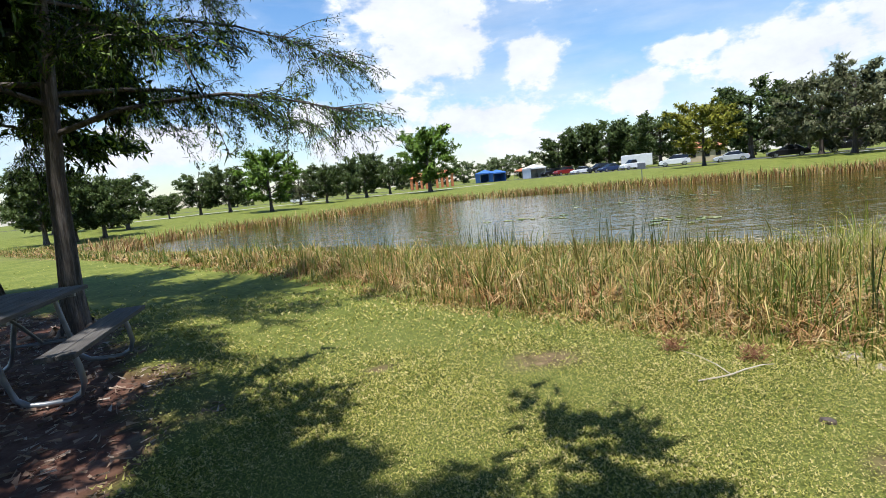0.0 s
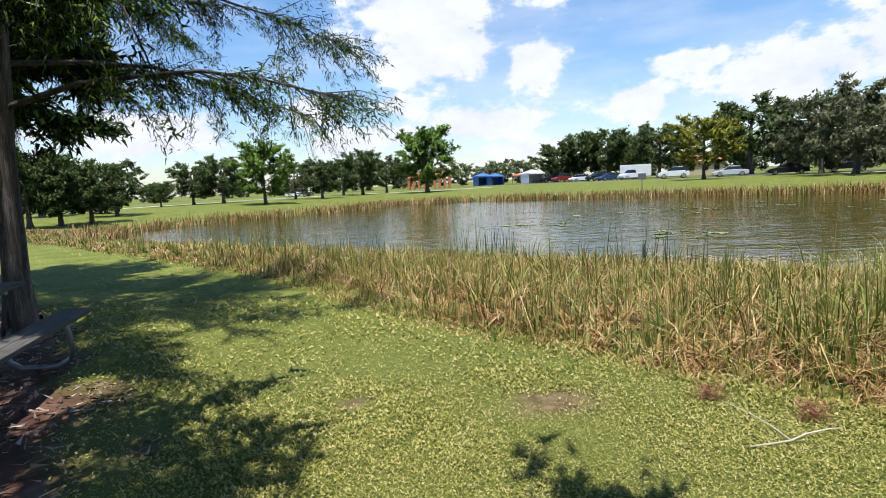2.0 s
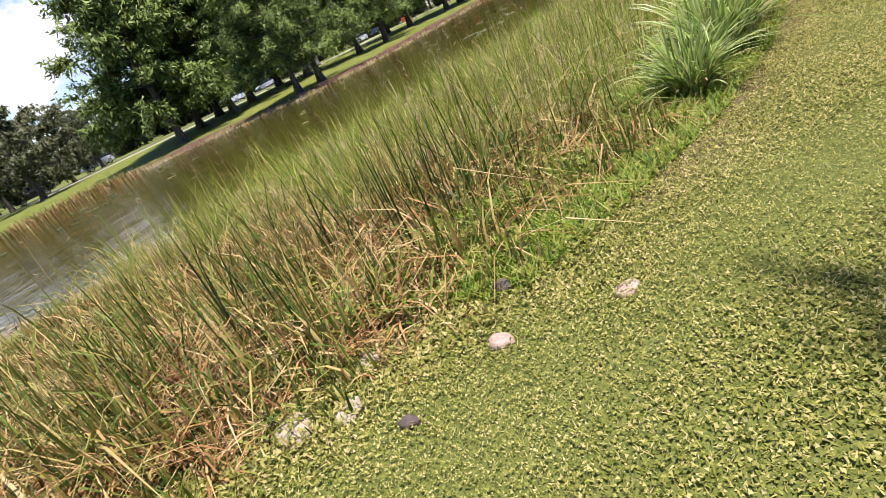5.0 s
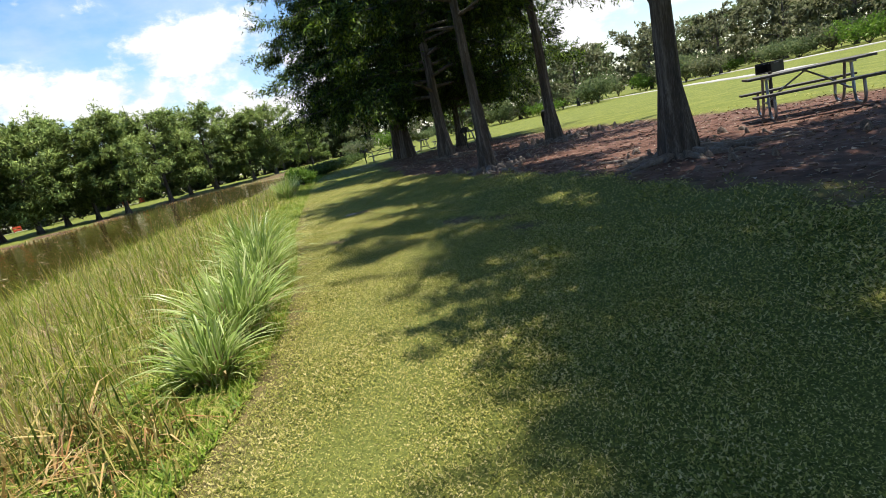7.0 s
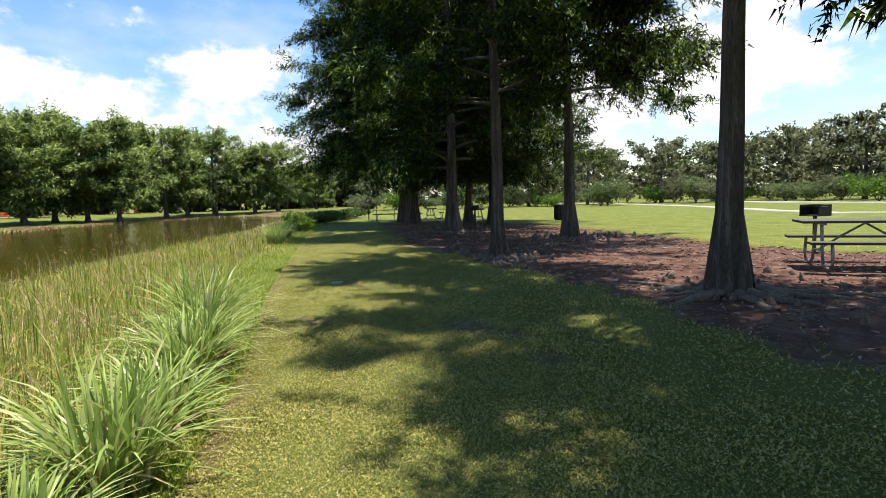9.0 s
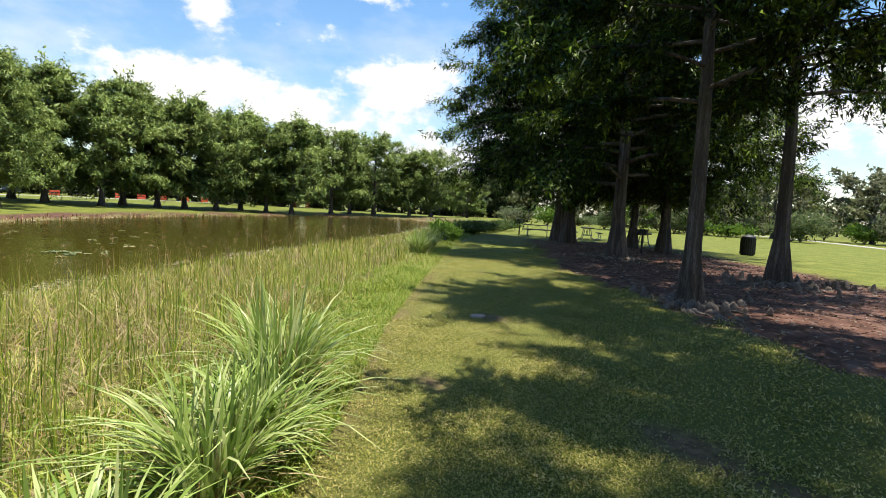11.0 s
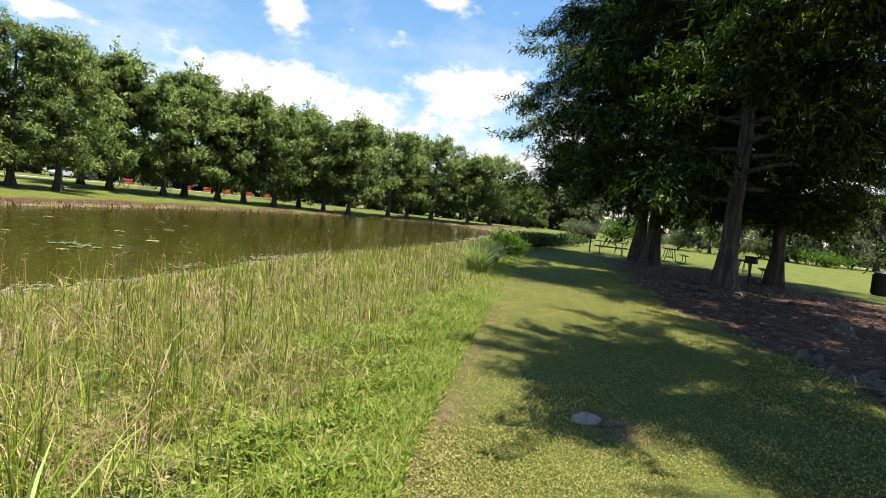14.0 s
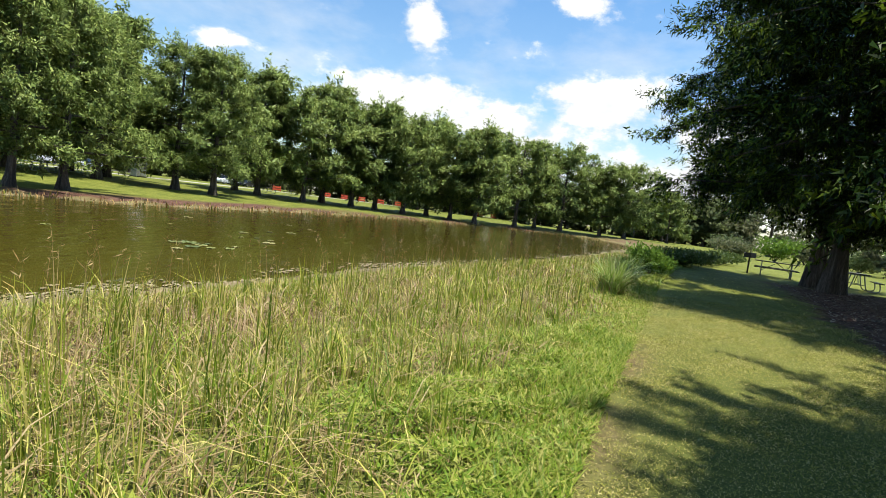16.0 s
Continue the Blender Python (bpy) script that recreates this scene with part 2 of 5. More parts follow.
def joined(chunks):
    V, Q, k = [], [], 0
    for v, q in chunks:
        V.append(v)
        Q.append(q + k)
        k += len(v)
    return np.concatenate(V), np.concatenate(Q)


def ribbons(base, h, w, lean, bend, g, segs=3):
    """Grass blades: arching tapered ribbons."""
    n = len(base)
    s = np.linspace(0, 1, segs + 1)
    face = lean + g.uniform(0.6, 2.5, n)
    side = np.stack([np.cos(face), np.sin(face), 0 * face], 1)
    out = np.stack([np.cos(lean), np.sin(lean), 0 * lean], 1)
    up = (1 - 0.45 * bend[:, None] * s[None] ** 2) * s[None] * h[:, None]
    fwd = h[:, None] * bend[:, None] * s[None] ** 2
    c = base[:, None] + out[:, None] * fwd[..., None]
    c[..., 2] += up
    ww = w[:, None] * np.where(s > 0.99, 0.08, (1 - s) ** 0.5 * 0.9 + 0.1)[None] * 0.5
    V = np.stack([c - side[:, None] * ww[..., None], c + side[:, None] * ww[..., None]], 2).reshape(-1, 3)
    k = (segs + 1) * 2
    i = np.arange(n)[:, None] * k + np.arange(segs)[None] * 2
    Q = np.stack([i, i + 1, i + 3, i + 2], -1).reshape(-1, 4)
    return V, Q


def leaf_tris(c, axis, length, width, g):
    """Pointed leaves from their stalk, axis and sizes."""
    n = len(c)
    b = np.cross(axis, g.normal(size=(n, 3)))
    b /= np.linalg.norm(b, axis=1)[:, None] + 1e-9
    b *= width[:, None] * 0.5
    return np.stack([c - b, c + b, c + axis * length[:, None]], 1).reshape(-1, 3), np.arange(n * 3).reshape(n, 3)


def leaf_quads(c, axis, length, width, g):
    """Rhombus leaves from their stalk, axis and sizes."""
    n = len(c)
    r = g.normal(size=(n, 3))
    b = np.cross(axis, r)
    b /= np.linalg.norm(b, axis=1)[:, None] + 1e-9
    L, W = length[:, None], width[:, None] * 0.5
    V = np.stack([c, c + axis * L * 0.45 - b * W, c + axis * L, c + axis * L * 0.45 + b * W], 1).reshape(-1, 3)
    return V, np.arange(n * 4).reshape(n, 4)


# ---- lay of the land ----
LAKE = [(-16, 27), (-8.6, 20.8), (-2.7, 16.6), (0.4, 14.4), (4.6, 12.4), (7.8, 10.3), (10.2, 7.4), (13, 5.6), (16, 4.2), (20, 2.3), (25, 0.2),
        (32, -4.2), (45, -10.5), (62, -18), (84, -27), (90, -18), (80, -5), (66, 3), (52, 9.7), (37, 13.6), (31.5, 17), (31, 26), (27, 33), (21, 38.5), (13, 45),
        (3, 53), (-3.3, 52.5), (-7.3, 45), (-10.8, 41), (-15, 38), (-18, 32)]
WATER_Z = -0.5
LAWN_EDGE = [(-30, 33), (-11.8, 17.6), (-6.8, 13.2), (-3.3, 9.8), (-1.65, 7.8), (-0.4, 6.1), (0.8, 5.0), (1.8, 4.0), (2.4, 3.5), (2.75, 3.0), (3.2, 2.5), (3.7, 2.05), (4.4, 1.5),
             (5.6, 0.85), (8.1, -0.2), (10.8, -1.15), (13.7, -2.35), (18.1, -4.3), (24.5, -7.0), (30.7, -10), (49.5, -20)]


def poly_dist(P, poly, closed=True):
    """Distance to an outline, and whether inside."""
    A = np.array(poly, float)
    B = np.roll(A, -1, 0)
    if not closed:
        A, B = A[:-1], np.array(poly, float)[1:]
    best = np.full(len(P), 1e9)
    inside = np.zeros(len(P), bool)
    for (ax, ay), (bx, by) in zip(A, B):
        dx, dy = bx - ax, by - ay
        t = np.clip(((P[:, 0] - ax) * dx + (P[:, 1] - ay) * dy) / (dx * dx + dy * dy), 0, 1)
        best = np.minimum(best, np.hypot(P[:, 0] - ax - t * dx, P[:, 1] - ay - t * dy))
        cross = (ay > P[:, 1]) != (by > P[:, 1])
        with np.errstate(divide="ignore", invalid="ignore"):
            inside ^= cross & (P[:, 0] < (bx - ax) * (P[:, 1] - ay) / (by - ay + 1e-12) + ax)
    return best, inside


def near_side(P):
    """True on the walked side of the lake."""
    e = np.array(LAWN_EDGE, float)
    o = np.argsort(e[:, 0])
    return P[:, 1] < np.interp(P[:, 0], e[o, 0], e[o, 1]) + 6.5


def smooth01(x):
    x = np.clip(x, 0, 1)
    return x * x * (3 - 2 * x)


def wobble(P, s, seed=0.0):
    return np.sin(P[:, 0] * s + seed) * np.cos(P[:, 1] * s * 1.13 + seed * 2.1) + 0.5 * np.sin(P[:, 0] * s * 2.3 + P[:, 1] * s * 1.7 + seed)


def ground_z(P):
    P = np.asarray(P, float).reshape(-1, 2)
    d, ins = poly_dist(P, LAKE)
    near = near_side(P)
    bank = np.where(near, 4.2, 2.5)
    top = np.where(near, 0.0, -0.33 + 0.55 * smooth01((d - 3) / 22))
    z = WATER_Z + 0.02 + (top - WATER_Z - 0.02) * smooth01(d / bank) ** 0.8
    z = np.where(ins, WATER_Z - 0.9 * smooth01(d / 3) - 0.02, z)
    return z + 0.02 * wobble(P, 0.7) * (~ins)


def gz(x, y):
    return float(ground_z([(x, y)])[0])


WAY = [(0, 0.5), (0.1, 2.0), (1.5, 2.1), (3, 1), (5.6, 0), (9.6, -1.2), (13, -3.4), (17, -5.2)]      # the line walked
DIRT_A = [(-5.6, 8.2), (-3.9, 6.5), (-3.0, 4.9), (-2.2, 4.0), (-1.9, 3.3), (-1.7, 2.4), (-2.2, 0.5), (-5, -1), (-9, 3), (-8.5, 8)]
DIRT_B = [(2.6, -2.7), (4.1, -3.7), (5.6, -4.1), (7.8, -5.1), (11, -5.9), (17.8, -7.6), (31, -14.2), (31, -19), (24, -18.2), (16.4, -16), (10.9, -13.3), (7.4, -12.4), (3, -12), (0, -9), (0.5, -4)]
BARE = [(0.68, 4.0, 0.30, 0.16), (-0.57, 4.1, 0.11, 0.08), (1.91, 2.17, 0.15, 0.09), (7.26, -2.2, 0.42, 0.2), (5.83, -2.0, 0.22, 0.2), (11.1, -2.6, 0.3, 0.2), (8.68, -1.0, 0.2, 0.14), (6.6, -2.3, 0.25, 0.15)]


def dirt_mask(P):
    m = np.zeros(len(P))
    for poly in (DIRT_A, DIRT_B):
        d, ins = poly_dist(P, poly)
        m = np.maximum(m, smooth01(0.5 + (np.where(ins, d, -d) + 0.25 * wobble(P, 3.1)) / 0.5))
    return m


def bare_mask(P):
    m = np.zeros(len(P))
    for x, y, a, b in BARE:
        r = np.hypot((P[:, 0] - x) / a, (P[:, 1] - y) / b) + 0.22 * wobble(P, 17)
        m = np.maximum(m, smooth01(1.6 - r * 1.1))
    return m


def spaced(lo, a, b, hi, step, grow=1.18):
    mid = list(np.arange(a, b, step))
    out, s, x = [], step, b
    while x < hi:
        out.append(x)
        s *= grow
        x += s
    pre, s, x = [], step, a
    while x > lo:
        s *= grow
        x -= s
        pre.append(x)
    return np.array(pre[::-1] + mid + out + [hi])


def ground():
    xs, ys = spaced(-1500, -12, 22, 1500, 0.19), spaced(-1500, -13, 15, 1500, 0.19)
    X, Y = np.meshgrid(xs, ys)
    P = np.stack([X.ravel(), Y.ravel()], 1)
    z = ground_z(P)
    dm = dirt_mask(P)
    z = z - 0.03 * dm + 0.012 * wobble(P, 9) * dm
    V = np.column_stack([P, z])
    n, m = len(xs), len(ys)
    i, j = np.meshgrid(np.arange(n - 1), np.arange(m - 1))
    a = (j * n + i).ravel()
    Q = np.stack([a, a + 1, a + n + 1, a + n], 1)
    me = mesh_of("ground", V, Q)
    at = me.color_attributes.new("dirt_and_shade", "FLOAT_COLOR", "POINT")
    edge, _ = poly_dist(P, LAWN_EDGE, closed=False)
    beyond = poly_dist(P, LAKE)[0]
    band = near_side(P) & (beyond < 4.4)
    mud = np.where(poly_dist(P, LAKE)[1] | (beyond < 0.5), 1.0, 0.0)
    litter = np.where(band & (mud < 0.5), smooth01((4.3 - beyond) / 0.6), 0.0)
    litter = np.maximum(litter, np.where((P[:, 0] > 3.6) & (P[:, 0] < 16.0), (0.65 + 0.4 * wobble(P, 2.2)).clip(0, 1) * np.exp(-((edge - 0.03) / 0.19) ** 2), 0))
    # far waterside: muddy strip whose dark colour also stands in for shade under the trees
    dm = np.maximum(dm, np.where(~near_side(P) & (P[:, 0] > 29) & (mud < 0.5), smooth01((4.2 - beyond + 0.7 * wobble(P, 0.8)) / 1.5), 0))
    litter = np.maximum(litter, bare_mask(P))
    cover = smooth01((poly_dist(P, WAY, closed=False)[0] - 2) / 5)
    at.data.foreach_set("color", np.column_stack([dm, litter, mud, cover]).astype(np.float32).ravel())
    g = material("ground", [(0.05, 0.065, 0.008), (0.125, 0.145, 0.02), (0.25, 0.24, 0.055)], 0.9, 1.1, 8, bump=0.5, fine=0.5, spec=0.2)
    nt, bsdf = nodes_of(g)
    N, L = nt.nodes, nt.links
    att = N.new("ShaderNodeVertexColor")
    att.layer_name = "dirt_and_shade"
    sep = N.new("ShaderNodeSeparateColor")
    L.new(att.outputs[0], sep.inputs[0])
    tc = N.new("ShaderNodeTexCoord")
    src = bsdf.inputs["Base Color"].links[0].from_socket
    thatch, tmix = N.new("ShaderNodeValToRGB"), N.new("ShaderNodeMix")
    tn = N.new("ShaderNodeTexNoise")
    tn.inputs["Scale"].default_value, tn.inputs["Detail"].default_value, tn.inputs["Roughness"].default_value = 55, 8, 0.75
    L.new(tc.outputs["Object"], tn.inputs["Vector"])
    thatch.color_ramp.elements[0].position, thatch.color_ramp.elements[0].color = 0.35, (0.045, 0.06, 0.010, 1)
    thatch.color_ramp.elements[1].position, thatch.color_ramp.elements[1].color = 0.66, (0.175, 0.185, 0.04, 1)
    L.new(tn.outputs[0], thatch.inputs[0])
    tmix.data_type = "RGBA"
    L.new(att.outputs["Alpha"], tmix.inputs[0])
    L.new(thatch.outputs[0], tmix.inputs[6])
    L.new(src, tmix.inputs[7])
    src = tmix.outputs[2]
    # first ramp: litter and bare soil, its dark end also holding shade between the reeds
    for chan, cols, sc in ((1, [(0.03, 0.02, 0.011), (0.13, 0.085, 0.045), (0.25, 0.17, 0.10)], 9), (0, [(0.026, 0.013, 0.009), (0.10, 0.046, 0.030), (0.20, 0.125, 0.095)], 3), (2, [(0.05, 0.045, 0.012), (0.30, 0.23, 0.13)], 1.3)):
        nz, rp, mx = N.new("ShaderNodeTexNoise"), N.new("ShaderNodeValToRGB"), N.new("ShaderNodeMix")
        nz.inputs["Scale"].default_value, nz.inputs["Detail"].default_value = sc, 9
        nz.inputs["Roughness"].default_value = 0.7
        L.new(tc.outputs["Object"], nz.inputs["Vector"])
        while len(rp.color_ramp.elements) < len(cols):
            rp.color_ramp.elements.new(0.5)
        for k, c in enumerate(cols):
            rp.color_ramp.elements[k].position = 0.3 + 0.4 * k / (len(cols) - 1)
            rp.color_ramp.elements[k].color = (*c, 1)
        L.new(nz.outputs[0], rp.inputs[0])
        mx.data_type = "RGBA"
        L.new(sep.outputs[chan], mx.inputs[0])
        L.new(src, mx.inputs[6])
        L.new(rp.outputs[0], mx.inputs[7])
        src = mx.outputs[2]
    L.new(src, bsdf.inputs["Base Color"])
    return tagged(obj("ground", me, g, smooth=True), "mown weedy park lawn with bare red-brown earth under trees", "ground", kind="structure")


ground()


def water():
    bm = bmesh.new()
    c = np.mean(LAKE, 0)
    vs = []
    for k in range(len(LAKE)):
        a = np.array(LAKE[k])
        p, q = np.array(LAKE[k - 1]), np.array(LAKE[(k + 1) % len(LAKE)])
        t = (q - p) / np.linalg.norm(q - p)
        a = a + np.array([t[1], -t[0]]) * 0.7
        vs.append(bm.verts.new((a[0], a[1], WATER_Z)))
    bm.faces.new(vs)
    bmesh.ops.triangulate(bm, faces=bm.faces[:])
    m = bpy.data.materials.new("pond_water")
    nt, b = nodes_of(m)
    N, L = nt.nodes, nt.links
    b.inputs["Base Color"].default_value = (0.062, 0.052, 0.008, 1)
    b.inputs["Roughness"].default_value, b.inputs["IOR"].default_value = 0.04, 1.33
    tc, mp = N.new("ShaderNodeTexCoord"), N.new("ShaderNodeMapping")
    mp.inputs["Scale"].default_value = (0.55, 1.6, 1)
    mp.inputs["Rotation"].default_value = (0, 0, radians(-22))
    L.new(tc.outputs["Object"], mp.inputs[0])
    nz = N.new("ShaderNodeTexNoise")
    nz.inputs["Scale"].default_value, nz.inputs["Detail"].default_value, nz.inputs["Distortion"].default_value = 2.2, 4, 0.4
    L.new(mp.outputs[0], nz.inputs["Vector"])
    swell = N.new("ShaderNodeTexNoise")
    swell.inputs["Scale"].default_value, swell.inputs["Detail"].default_value = 0.55, 3
    L.new(mp.outputs[0], swell.inputs["Vector"])
    both = N.new("ShaderNodeMath")
    both.operation = "MULTIPLY_ADD"
    both.inputs[1].default_value = 2.4
    L.new(swell.outputs[0], both.inputs[0])
    L.new(nz.outputs[0], both.inputs[2])
    bp = N.new("ShaderNodeBump")
    bp.inputs["Strength"].default_value, bp.inputs["Distance"].default_value = 0.5, 0.04
    L.new(both.outputs[0], bp.inputs["Height"])
    L.new(bp.outputs[0], b.inputs["Normal"])
    tagged(part("water", bm, m), "still brown-green pond water with fine ripples", "water", kind="structure")


water()


# ---- trees ----
def crown_points(limbs, g, twigs, droop, reach):
    """Twig lines springing from limb lines."""
    A, B = [], []
    for pts in limbs:
        n = len(pts)
        for _ in range(twigs):
            f = g.uniform(0.25, 1.0) * (n - 1)
            k = min(int(f), n - 2)
            p = pts[k] + (pts[k + 1] - pts[k]) * (f - k)
            d = (pts[k + 1] - pts[k])
            d = d / (np.linalg.norm(d) + 1e-9) + g.normal(0, 0.75, 3)
            d[2] = d[2] * 0.6 - droop
            d /= np.linalg.norm(d)
            A.append(p)
            B.append(p + d * reach * g.uniform(0.5, 1.2))
    return np.array(A), np.array(B)


def tree(name, h, r, spread, start, seed, leaf_mat, limbs=26, twigs=12, leaves=40, leaf=0.1, slim=0.25, droop=0.25, rise=0.15, shape="cone", lean=(0, 0), flare=1.9, reach=0.9, bark=None, twig_r=0.0, full=0.75, loose=0.10):
    g = np.random.default_rng(seed)
    root = new(name)
    hh = np.linspace(0, 1, 14)
    wob = np.cumsum(g.normal(0, 0.012 * h / 8, (14, 2)), 0)
    axis = np.column_stack([wob[:, 0] + lean[0] * h * hh ** 1.2, wob[:, 1] + lean[1] * h * hh ** 1.2, hh * h - 0.12])
    top = 0.92 if shape == "cone" else 0.62
    rad = r * (1 - hh * top) + r * (flare - 1) * np.exp(-hh * h / 0.35)
    chunks = [tube(axis, np.maximum(rad, 0.012), 22 if shape == "cone" else 12, 0.4, seed)]
    lines = []
    for k in range(limbs):
        f = start + (0.97 - start) * (k + g.uniform(0, 0.8)) / limbs
        f = min(f, 0.98)
        p0 = np.array([np.interp(f, hh, axis[:, c]) for c in range(3)])
        u = (f - start) / (1 - start)
        if shape == "cone":
            prof = (1 - u) ** full * 0.9 + 0.1
        else:
            prof = math.sqrt(max(0.05, 1 - (1.7 * u - 0.75) ** 2)) if u < 1.3 else 0.3
        ln = spread * prof * g.uniform(0.75, 1.15)
        az = k * 2.39996 + g.uniform(-0.35, 0.35)
        d = np.array([math.cos(az), math.sin(az), rise + (0.5 * u if shape != "cone" else 0.0)])
        s = np.linspace(0, 1, 6)[:, None]
        pts = p0 + d * ln * s + np.array([0, 0, -droop * ln * 0.6]) * s ** 2.2 + np.cumsum(g.normal(0, 0.03 * ln, (6, 3)), 0) * s
        lines.append(pts)
        r0 = max(0.012, 0.42 * np.interp(f, hh, rad) * (0.6 + 0.4 * prof))
        chunks.append(tube(pts, np.linspace(r0, r0 * 0.15, 6), 4))
    A, B = crown_points(lines, g, twigs, droop, reach)
    if twig_r:
        for a, b in zip(A, B):
            mid = (a + b) / 2 + np.array([0, 0, 0.06])
            chunks.append(tube(np.array([a, mid, b]), np.array([twig_r, twig_r * 0.7, twig_r * 0.3]), 3))
    t = g.uniform(0.1, 1, (len(A), leaves, 1))
    c = A[:, None] + (B - A)[:, None] * t + g.normal(0, reach * loose, (len(A), leaves, 3))
    ax = (B - A)[:, None] / (np.linalg.norm(B - A, axis=1)[:, None, None] + 1e-9) * 0.5 + g.normal(0, 0.6, (len(A), leaves, 3)) + np.array([0, 0, -droop])
    ax = ax.reshape(-1, 3)
    ax /= np.linalg.norm(ax, axis=1)[:, None]
    c = c.reshape(-1, 3)
    fit = h / np.percentile(c[:, 2], 99.7)
    tv, tq = joined(chunks)
    obj("trunk", mesh_of("trunk", tv * [1, 1, fit], tq), bark or M_BARK, root, smooth=True)
    c = c * [1, 1, fit]
    ln = leaf * g.uniform(0.6, 1.3, len(c))
    me = mesh_of("crown", *leaf_tris(c, ax, ln, ln * slim * g.uniform(0.7, 1.3, len(c)), g))
    obj("crown", me, leaf_mat, root, smooth=True)
    bough = np.repeat((A * 0.65 + B * 0.35) * [1, 1, fit] - [0, 0, 0.35 * reach], leaves, 0)
    nrm = (c - bough) / reach + g.normal(0, 0.22, c.shape) + np.column_stack([c[:, :2] / spread * 0.35, np.full(len(c), 0.25)])
    nrm /= np.linalg.norm(nrm, axis=1)[:, None] + 1e-9
    me.normals_split_custom_set_from_vertices(np.repeat(nrm, 3, 0).tolist())
    return root


def put(ob, x, y, turn=0.0, size=1.0, label="", category="tree", group="", sink=0.0, z=None):
    ob.matrix_basis = Matrix.Translation((x, y, (gz(x, y) if z is None else z) - sink)) @ Matrix.Rotation(radians(turn), 4, "Z")
    ob.scale = (size,) * 3
    return tagged(ob, label, category, group)


def again(ob, x, y, turn, size, label="", sink=0.0):
    c = copy_thing(ob, Matrix.Translation((x, y, gz(x, y) - sink)) @ Matrix.Rotation(radians(turn), 4, "Z"))
    c.scale = (size,) * 3
    if label:
        c["label"] = label
    return c


def polar(x, y, bearing, d):
    return x + d * math.sin(radians(bearing)), y + d * math.cos(radians(bearing))


# near cypresses by the first picnic table
T = "bald cypress with dark furrowed trunk and feathery drooping branches"
lone = tree("cypress_tree", 8.4, 0.125, 4.2, 0.29, 3, M_CYPRESS_SHADED, limbs=44, twigs=46, leaves=110, leaf=0.07, slim=0.2, loose=0.05, droop=0.5, rise=0.22, lean=(0.10, 0.0), reach=0.8, twig_r=0.008, flare=1.35)
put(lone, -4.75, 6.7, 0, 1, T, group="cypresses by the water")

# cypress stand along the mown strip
stand = tree("cypress_tree", 15.0, 0.17, 4.7, 0.27, 11, M_CYPRESS_SHADED, limbs=44, twigs=26, leaves=110, leaf=0.15, slim=0.28, droop=0.36, reach=1.05, flare=1.75, full=0.6, loose=0.075)
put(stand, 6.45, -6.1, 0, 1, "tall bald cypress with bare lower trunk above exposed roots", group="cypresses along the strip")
# the last of these has its trunk out of view, added to shade the strip
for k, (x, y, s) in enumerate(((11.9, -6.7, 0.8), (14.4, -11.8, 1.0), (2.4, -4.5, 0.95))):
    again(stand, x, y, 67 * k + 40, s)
# coarser cypresses, mostly out of view, added to shade the lawn and first table
shade_cypress = tree("cypress_tree", 12.0, 0.185, 4.9, 0.33, 13, M_CYPRESS_SHADED, limbs=40, twigs=20, leaves=85, leaf=0.28, slim=0.32, droop=0.3, reach=1.05, flare=1.75)
put(shade_cypress, -2.1, -1.2, 0, 0.86, "tall bald cypress with bare lower trunk beside the lawn", group="cypresses along the strip")
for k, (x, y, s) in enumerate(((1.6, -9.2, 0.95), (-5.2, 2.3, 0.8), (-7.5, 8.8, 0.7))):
    again(shade_cypress, x, y, 67 * k + 40, s)
low = tree("cypress_tree", 16.5, 0.23, 5.6, 0.155, 12, M_CYPRESS_SHADED, limbs=76, twigs=24, leaves=115, leaf=0.16, slim=0.28, droop=0.4, reach=1.25, flare=1.6, full=0.42, loose=0.075)
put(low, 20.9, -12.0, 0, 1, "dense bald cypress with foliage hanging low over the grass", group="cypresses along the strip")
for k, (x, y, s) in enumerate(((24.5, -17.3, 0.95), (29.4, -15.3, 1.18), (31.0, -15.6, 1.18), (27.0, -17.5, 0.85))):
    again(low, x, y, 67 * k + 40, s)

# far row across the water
row = tree("cypress_tree", 10.0, 0.19, 4.2, 0.16, 21, M_CYPRESS_LIT, limbs=32, twigs=14, leaves=60, leaf=0.30, slim=0.38, droop=0.22, reach=1.4, flare=1.6)
row2 = tree("cypress_tree", 10.0, 0.21, 4.3, 0.2, 22, M_CYPRESS_LIT, limbs=32, twigs=14, leaves=60, leaf=0.30, slim=0.38, droop=0.12, reach=1.5, flare=1.6, shape="round")
row3 = tree("cypress_tree", 10.0, 0.2, 4.1, 0.18, 23, M_CYPRESS_LIT, limbs=34, twigs=15, leaves=70, leaf=0.22, slim=0.34, droop=0.25, reach=1.3, flare=1.6)
g = np.random.default_rng(5)
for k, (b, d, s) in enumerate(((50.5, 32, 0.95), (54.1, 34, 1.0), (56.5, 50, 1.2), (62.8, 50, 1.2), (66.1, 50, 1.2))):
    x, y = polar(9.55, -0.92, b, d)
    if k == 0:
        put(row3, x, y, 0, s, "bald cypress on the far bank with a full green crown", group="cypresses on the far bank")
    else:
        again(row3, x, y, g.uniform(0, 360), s)
